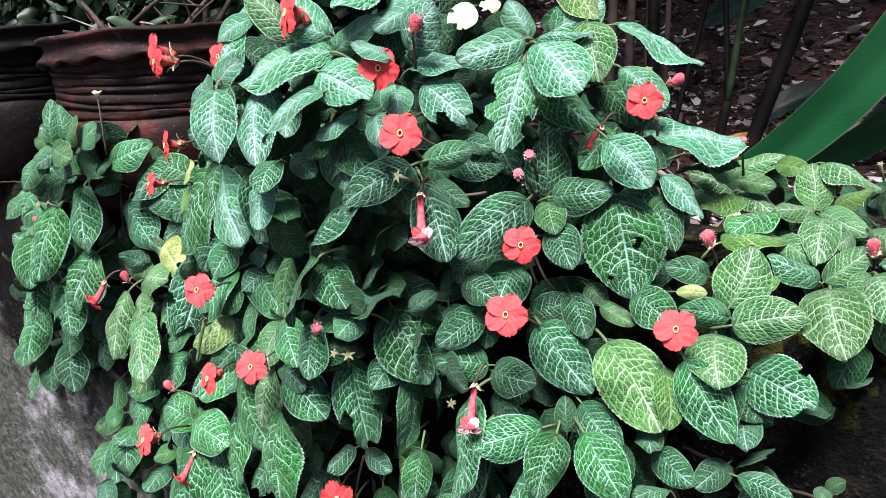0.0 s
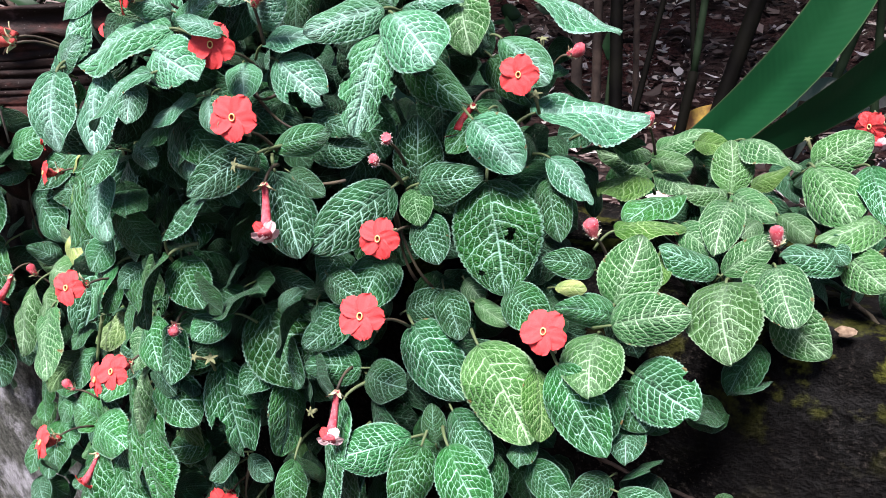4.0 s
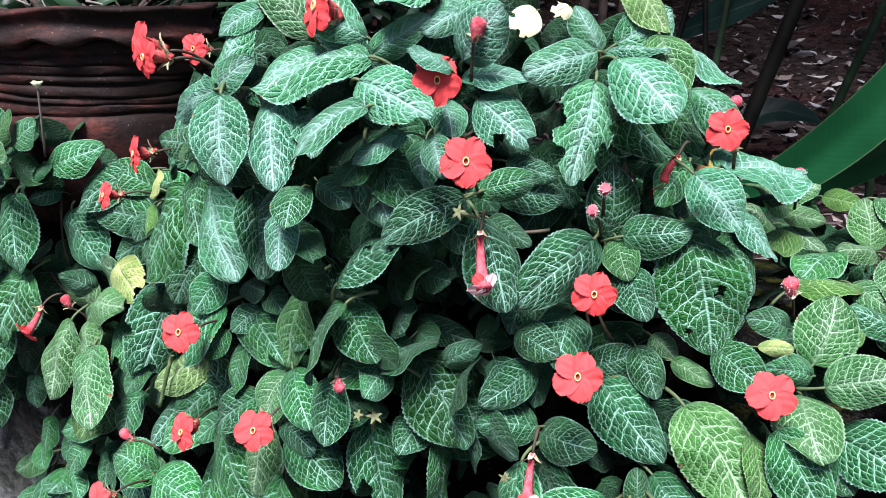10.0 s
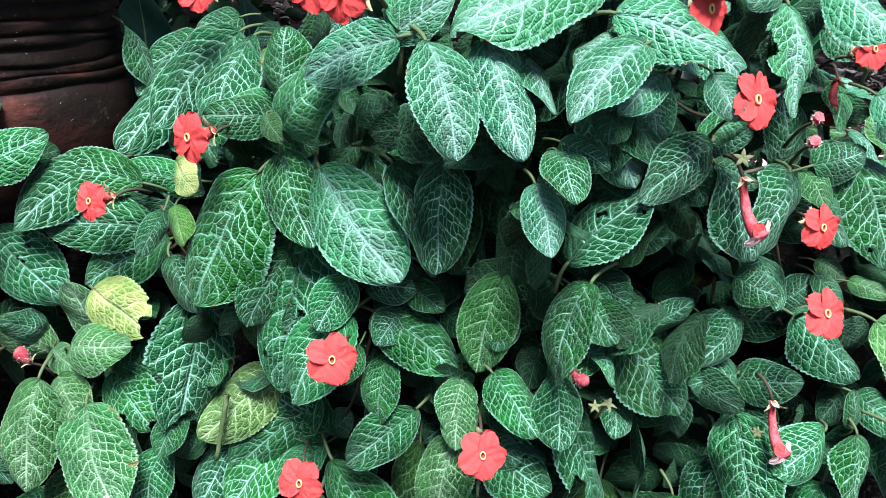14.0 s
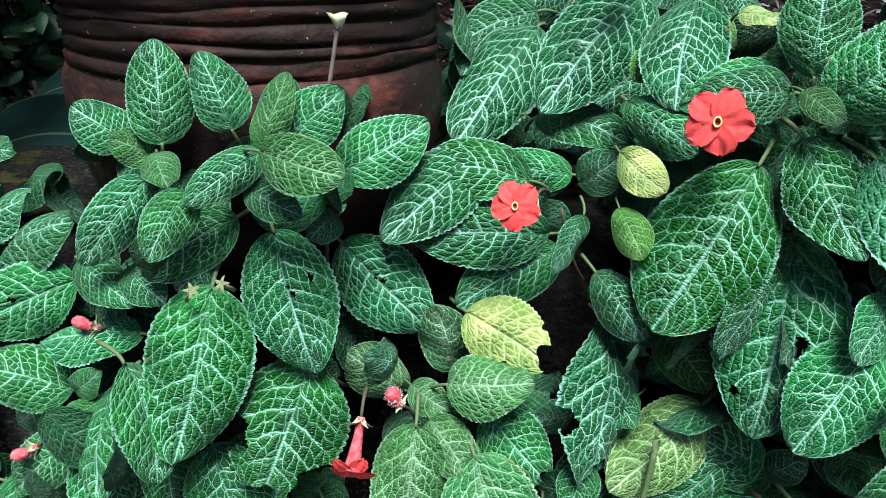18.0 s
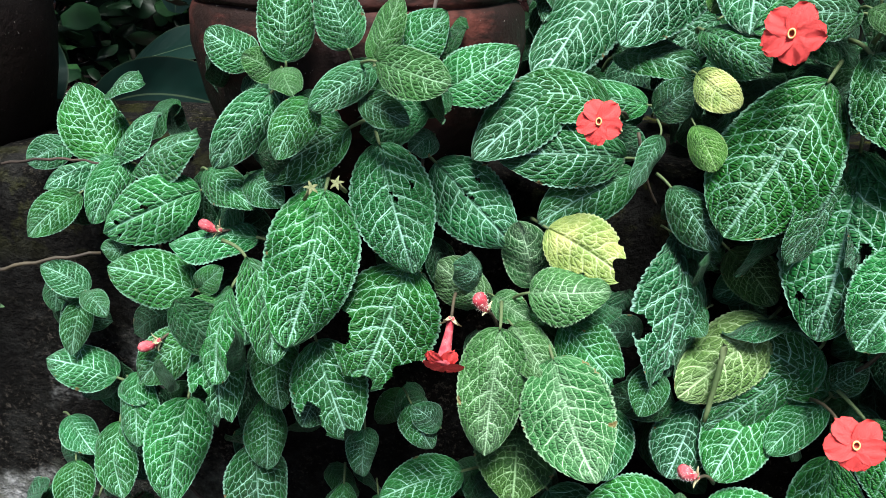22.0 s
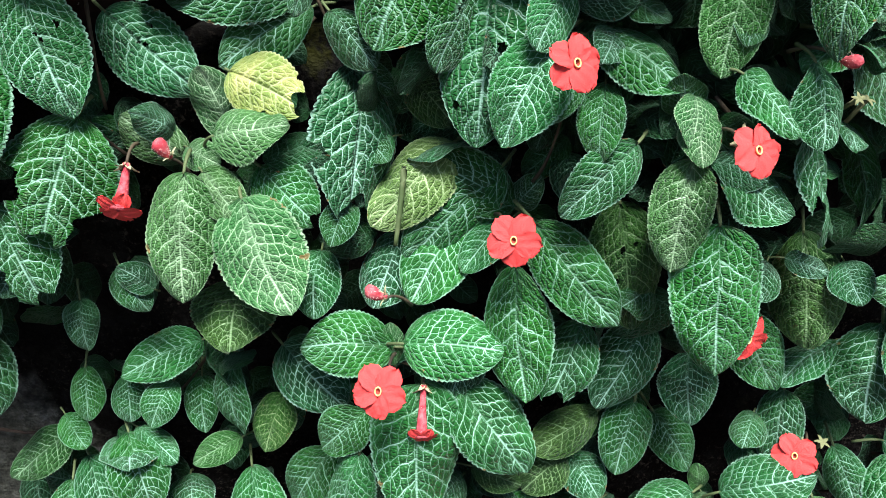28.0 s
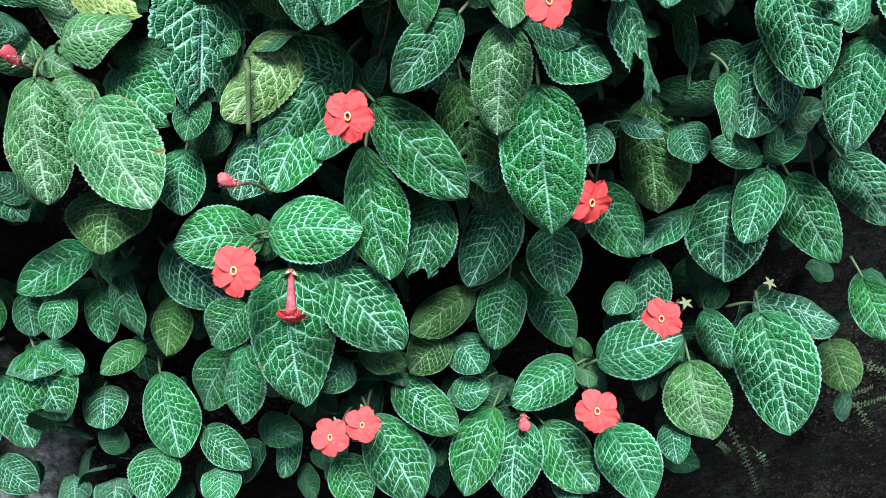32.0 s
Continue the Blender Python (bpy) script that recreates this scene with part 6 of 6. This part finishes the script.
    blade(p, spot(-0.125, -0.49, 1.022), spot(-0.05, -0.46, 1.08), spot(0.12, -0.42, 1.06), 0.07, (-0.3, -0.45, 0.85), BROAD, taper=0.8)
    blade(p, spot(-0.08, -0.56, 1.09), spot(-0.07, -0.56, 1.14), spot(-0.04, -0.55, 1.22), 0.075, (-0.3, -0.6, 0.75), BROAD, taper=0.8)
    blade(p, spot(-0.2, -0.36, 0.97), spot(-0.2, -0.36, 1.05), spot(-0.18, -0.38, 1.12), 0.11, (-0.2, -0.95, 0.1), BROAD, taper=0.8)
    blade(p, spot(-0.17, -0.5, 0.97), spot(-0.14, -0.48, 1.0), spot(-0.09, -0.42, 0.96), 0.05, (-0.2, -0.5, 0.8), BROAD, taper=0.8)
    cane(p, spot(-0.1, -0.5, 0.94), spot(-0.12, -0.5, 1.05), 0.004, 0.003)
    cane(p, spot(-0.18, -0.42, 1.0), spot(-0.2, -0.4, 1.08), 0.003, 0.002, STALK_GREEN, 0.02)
    # near-black blades added to stand for the shade behind the leaves
    p = clump(0.33, -0.3, 0.96, "near-black broad leaves added as the shade between pot and violets", "broad_leaf_plant")
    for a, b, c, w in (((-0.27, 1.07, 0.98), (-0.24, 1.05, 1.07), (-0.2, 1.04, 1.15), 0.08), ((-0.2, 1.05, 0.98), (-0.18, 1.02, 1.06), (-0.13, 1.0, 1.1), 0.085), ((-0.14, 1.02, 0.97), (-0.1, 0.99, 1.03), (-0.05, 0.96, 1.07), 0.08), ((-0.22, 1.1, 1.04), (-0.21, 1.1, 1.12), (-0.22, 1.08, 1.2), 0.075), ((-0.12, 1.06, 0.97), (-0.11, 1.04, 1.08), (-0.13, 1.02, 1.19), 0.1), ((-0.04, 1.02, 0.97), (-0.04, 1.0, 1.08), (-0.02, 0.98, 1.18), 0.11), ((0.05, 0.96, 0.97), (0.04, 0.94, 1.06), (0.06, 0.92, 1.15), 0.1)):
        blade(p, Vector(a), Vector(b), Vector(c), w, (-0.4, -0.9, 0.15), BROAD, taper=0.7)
    # woody stems in the pot
    p = new("potted_shrub")
    p.location = (-0.372, 0.962, 1.2)
    tagged(p, "woody stems of a potted shrub with few leaves", "plant")
    r = random.Random(8)
    for k in range(6):
        a = Vector((-0.372 + 0.06 * math.cos(k * 1.3), 0.962 + 0.04 * math.sin(k * 1.3), 1.205))
        e = a + Vector((r.uniform(-0.16, 0.12), r.uniform(-0.02, 0.08), r.uniform(0.02, 0.12)))
        cane(p, a, e, r.uniform(0.0028, 0.0048), 0.0022, BARK, r.uniform(-0.03, 0.03), "woody_stem")
        for j in range(4):
            o = a.lerp(e, r.uniform(0.25, 0.95))
            cane(p, o, o + Vector((r.uniform(-0.07, 0.07), r.uniform(-0.04, 0.04), r.uniform(-0.01, 0.06))), 0.0014, 0.0007, r.choice((TUBE_GREY, BARK)), r.uniform(-0.02, 0.02), "twig")
    for k in range(10):
        a = Vector((-0.372 + 0.06 * math.cos(k * 2.3), 0.962 + 0.05 * math.sin(k * 1.9), 1.207))
        e = a + Vector((r.uniform(-0.1, 0.1), r.uniform(-0.05, 0.08), r.uniform(0.005, 0.05)))
        blade(p, a, (a + e) / 2 + UP * 0.02, e, r.uniform(0.008, 0.024), (-0.3, -0.6, 0.7), r.choice((SHRUB, BROAD, FERN)) if k < 3 else SHRUB)
    # a slender stalk with a small pale cap before the pot
    ob = new("seed_stalk")
    ob.location = (-0.385, 0.83, 1.135)
    tagged(ob, "slender upright stalk with a small cream-green cap before the pot", "plant")
    top = Vector((-0.381, 0.816, 1.17))
    cane(ob, Vector((-0.389, 0.832, 1.1)), top, 0.0012, 0.001, TUBE_GREY, 0.001, "stem")
    v, f = lathe([(0.0, 0.0), (0.002, 0.0006), (0.0038, 0.003), (0.0046, 0.0036), (0.0032, 0.0002), (0.0012, -0.003)], 15, lambda i, a: (0.0011 * math.cos(5 * a) * (i in (2, 3)), 0.0006 * math.sin(3 * a)))
    place("cap", mesh_of("cap", v, f, SEPAL), ob, Matrix.Translation(top))


def thicket():
    """Dark shrubs that close the view up the bank."""
    r = random.Random(31)
    low = [leaf_grid(60 + k, 6, 4, arch=0.1, cup=0.1, quilt=0.0) for k in range(3)]
    for i, (u0, n0, z0, w, h, count) in enumerate(((-1.4, -2.0, 1.0, 1.6, 1.5, 1500), (0.1, -2.6, 1.3, 1.6, 1.6, 1400), (1.7, -3.0, 1.5, 1.8, 1.6, 1300), (3.4, -3.0, 1.5, 2.0, 1.6, 1100), (-3.0, -2.4, 1.2, 2.0, 1.6, 1000), (-0.6, -0.66, 0.97, 0.75, 0.6, 2000), (-0.12, -0.95, 0.97, 0.8, 0.6, 1600))):
        p = new("shrub")
        p.location = spot(u0, n0, z0 - 0.05)
        tagged(p, "dark leafy shrub in the shade on the bank", "shrub", "shrubs on the bank")
        chunks = []
        for k in range(count):
            c = spot(u0 + r.gauss(0, w * 0.3), n0 + r.gauss(0, 0.22 if w > 1 else 0.1), z0 + h * r.random())
            y = Vector((r.uniform(-1, 1), r.uniform(-1, 1), r.uniform(-1, 0.6))).normalized()
            n = Vector((r.uniform(-1, 1), r.uniform(-1, 0.2), r.uniform(0, 1))).normalized()
            n = (n - y * n.dot(y)).normalized()
            x = y.cross(n)
            s = r.uniform(0.06, 0.16) if w > 1 else r.uniform(0.035, 0.08)
            g = r.choice(low)
            chunks.append(([c + x * (q[0] * s * 0.5) + y * (q[1] * s) + n * (q[2] * s) for q in g[0]], g[1]))
        me = joined(chunks)
        crown = place("crown", mesh_of("crown", me[0], me[1], SHRUB), p, Matrix.Identity(4))
        crown["kind"] = "stuff"
        for k in range(5):
            a = spot(u0 + r.uniform(-0.3, 0.3) * w, n0, z0 - 0.08)
            cane(p, a, a + UP * h * 0.8 + ALONG * r.uniform(-0.2, 0.2), 0.012, 0.006, BARK, 0.05, "branch")


def shade_canopy():
    """Unseen boughs, added out of view over the bank to keep it in the shade."""
    r = random.Random(77)
    p = new("tree")
    p.location = spot(0.4, -3.2, 1.4)
    tagged(p, "unseen tree added overhead to keep light off the bank", "tree")
    low = [leaf_grid(70 + k, 6, 4, arch=0.1, cup=0.1, quilt=0.0) for k in range(3)]
    chunks = []
    for k in range(2800):
        n = r.uniform(-3.4, -0.12)
        c = spot(r.uniform(-2.4, 3.4), n, 2.15 - 0.1 * n + r.uniform(0, 0.5))
        y = Vector((r.uniform(-1, 1), r.uniform(-1, 1), r.uniform(-0.6, 0.2))).normalized()
        z = Vector((r.uniform(-0.5, 0.5), r.uniform(-0.5, 0.5), 1)).normalized()
        z = (z - y * z.dot(y)).normalized()
        x = y.cross(z)
        s = r.uniform(0.12, 0.24)
        g = r.choice(low)
        chunks.append(([c + x * (q[0] * s * 0.55) + y * (q[1] * s) + z * (q[2] * s) for q in g[0]], g[1]))
    me = joined(chunks)
    crown = place("crown", mesh_of("crown", me[0], me[1], SHRUB), p, Matrix.Identity(4))
    crown["kind"] = "stuff"
    cane(p, spot(0.4, -3.2, 1.3), spot(0.3, -3.1, 2.7), 0.09, 0.06, BARK, 0.05, "trunk")
    for k in range(6):
        cane(p, spot(0.35, -3.1, 2.2 + 0.06 * k), spot(-1.8 + 0.85 * k, -0.5, 2.4), 0.03, 0.008, BARK, 0.1, "bough")


def details():
    def vine(name, label, pts, r, mat=BARK):
        q = [Vector(p) for p in pts]
        line = bend(q[0], q[1] * 2 - (q[0] + q[2]) / 2, q[2], 16)
        v, f = tube([p + UP * 0.0006 * math.sin(i * 1.9) for i, p in enumerate(line)], [r * (1.1 - 0.3 * i / 15) for i in range(16)], 7)
        tagged(new(name, mesh_of(name, v, f, mat)), label, "stem", "creeping stems")
    vine("creeping_stem", "thin grey creeping stem on the dark wall face", ((0.197, 0.537, 0.897), (0.233, 0.513, 0.889), (0.286, 0.48, 0.885)), 0.0016)
    vine("creeping_stem", "thin grey creeping stem low on the wall face", ((-0.539, 0.99, 0.754), (-0.51, 0.973, 0.71), (-0.468, 0.948, 0.698)), 0.0015)
    vine("creeping_stem", "pale root lying over the wall edge", ((0.352, 0.531, 1.03), (0.366, 0.506, 1.031), (0.372, 0.47, 1.022)), 0.0018, STEM)
    vine("creeping_stem", "thin twig on the wall top beside the pot", ((-0.62, 0.998, 1.034), (-0.584, 0.987, 1.036), (-0.555, 0.968, 1.032)), 0.001)
    vine("creeping_stem", "bare runner crossing the wall edge", ((-0.64, 0.83, 1.02), (-0.61, 0.812, 1.03), (-0.575, 0.806, 1.032)), 0.001, STEM)
    vine("leaf_stalk", "stout pale petiole of an overturned leaf", ((-0.251, 0.697, 0.953), (-0.257, 0.694, 0.932), (-0.264, 0.692, 0.905)), 0.0019, PETIOLE)
    r = random.Random(3)
    # tiny fern sprigs on the damp wall
    at = Matrix.Identity(4)
    for x, y, z, dx, dz, n in ((0.142, 0.568, 0.489, 0.037, -0.106, 10), (0.149, 0.563, 0.441, -0.018, 0.029, 5), (0.242, 0.505, 0.485, 0.047, 0.015, 9), (0.258, 0.495, 0.495, 0.023, -0.043, 6), (0.261, 0.493, 0.544, 0.028, -0.017, 6), (0.243, 0.504, 0.502, 0.027, 0.016, 6), (0.171, 0.549, 0.445, 0.010, -0.021, 4), (-0.729, 1.11, 0.697, 0.03, 0.02, 5), (-0.73, 1.11, 0.697, -0.02, 0.03, 5), (-0.79, 1.15, 0.4, 0.02, 0.03, 6), (-0.658, 1.066, 0.89, 0.02, 0.025, 6), (-0.66, 1.066, 0.89, -0.015, 0.02, 5)):
        ob = new("fern_sprig")
        ob.location = (x, y, z)
        tagged(ob, "tiny fern sprig growing on the damp dark wall", "fern", "fern sprigs on the wall")
        a = Vector((x, y, z))
        e = a + Vector((dx, -dx * 0.6, dz)) + OUT * 0.012
        line = bend(a, (a + e) / 2 + OUT * 0.012 + UP * 0.006, e, 2 * n)
        v, f = tube(line, [0.0007] * len(line), 5)
        place("stem", mesh_of("stem", v, f, STEM), ob, at)
        v, f = [], []
        for i, p in enumerate(line[2:]):
            d = (line[min(i + 3, len(line) - 1)] - line[i + 1]).normalized()
            side = d.cross(OUT).normalized()
            for sg in (-1, 1):
                w = r.uniform(0.0016, 0.0036) * (1 - 0.4 * i / len(line))
                o = len(v)
                c = p + side * sg * w
                v += [p, c + d * w * 0.6 + OUT * 0.001, c + side * sg * w * 0.9 + d * w * 0.3, c - d * w * 0.6 + OUT * 0.0015]
                f.append((o, o + 1, o + 2, o + 3))
        place("leaflets", mesh_of("leaflets", v, f, FERN), ob, at)
    # chip of stone and fallen petals
    v, f = lathe([(0.0, 0.0), (0.005, 0.001), (0.0058, 0.003), (0.004, 0.005), (0.0, 0.0055)], 7, lambda i, a: (0.0012 * math.sin(2 * a + i), 0))
    ob = new("stone_chip", mesh_of("stone_chip", v, f, STONE, None, False))
    ob.matrix_basis = Matrix.Translation((0.341, 0.465, TOP + 0.002))
    tagged(ob, "small brown stone chip on the mossy wall top", "stone")
    for x, y, z in ((0.101, 0.668, 1.042), (0.33, 0.8, 1.045), (0.29, 0.7, 1.05)):
        ob = new("fallen_petal", BLUSH_PETALS[1])
        ob.matrix_basis = basis((x, y, z), (-0.2, -0.7, 0.5), 0.012, r.uniform(0, 6))
        tagged(ob, "withered white petal caught among the leaves", "petal", "fallen petals")


litter()
bank_plants()
thicket()
shade_canopy()
details()
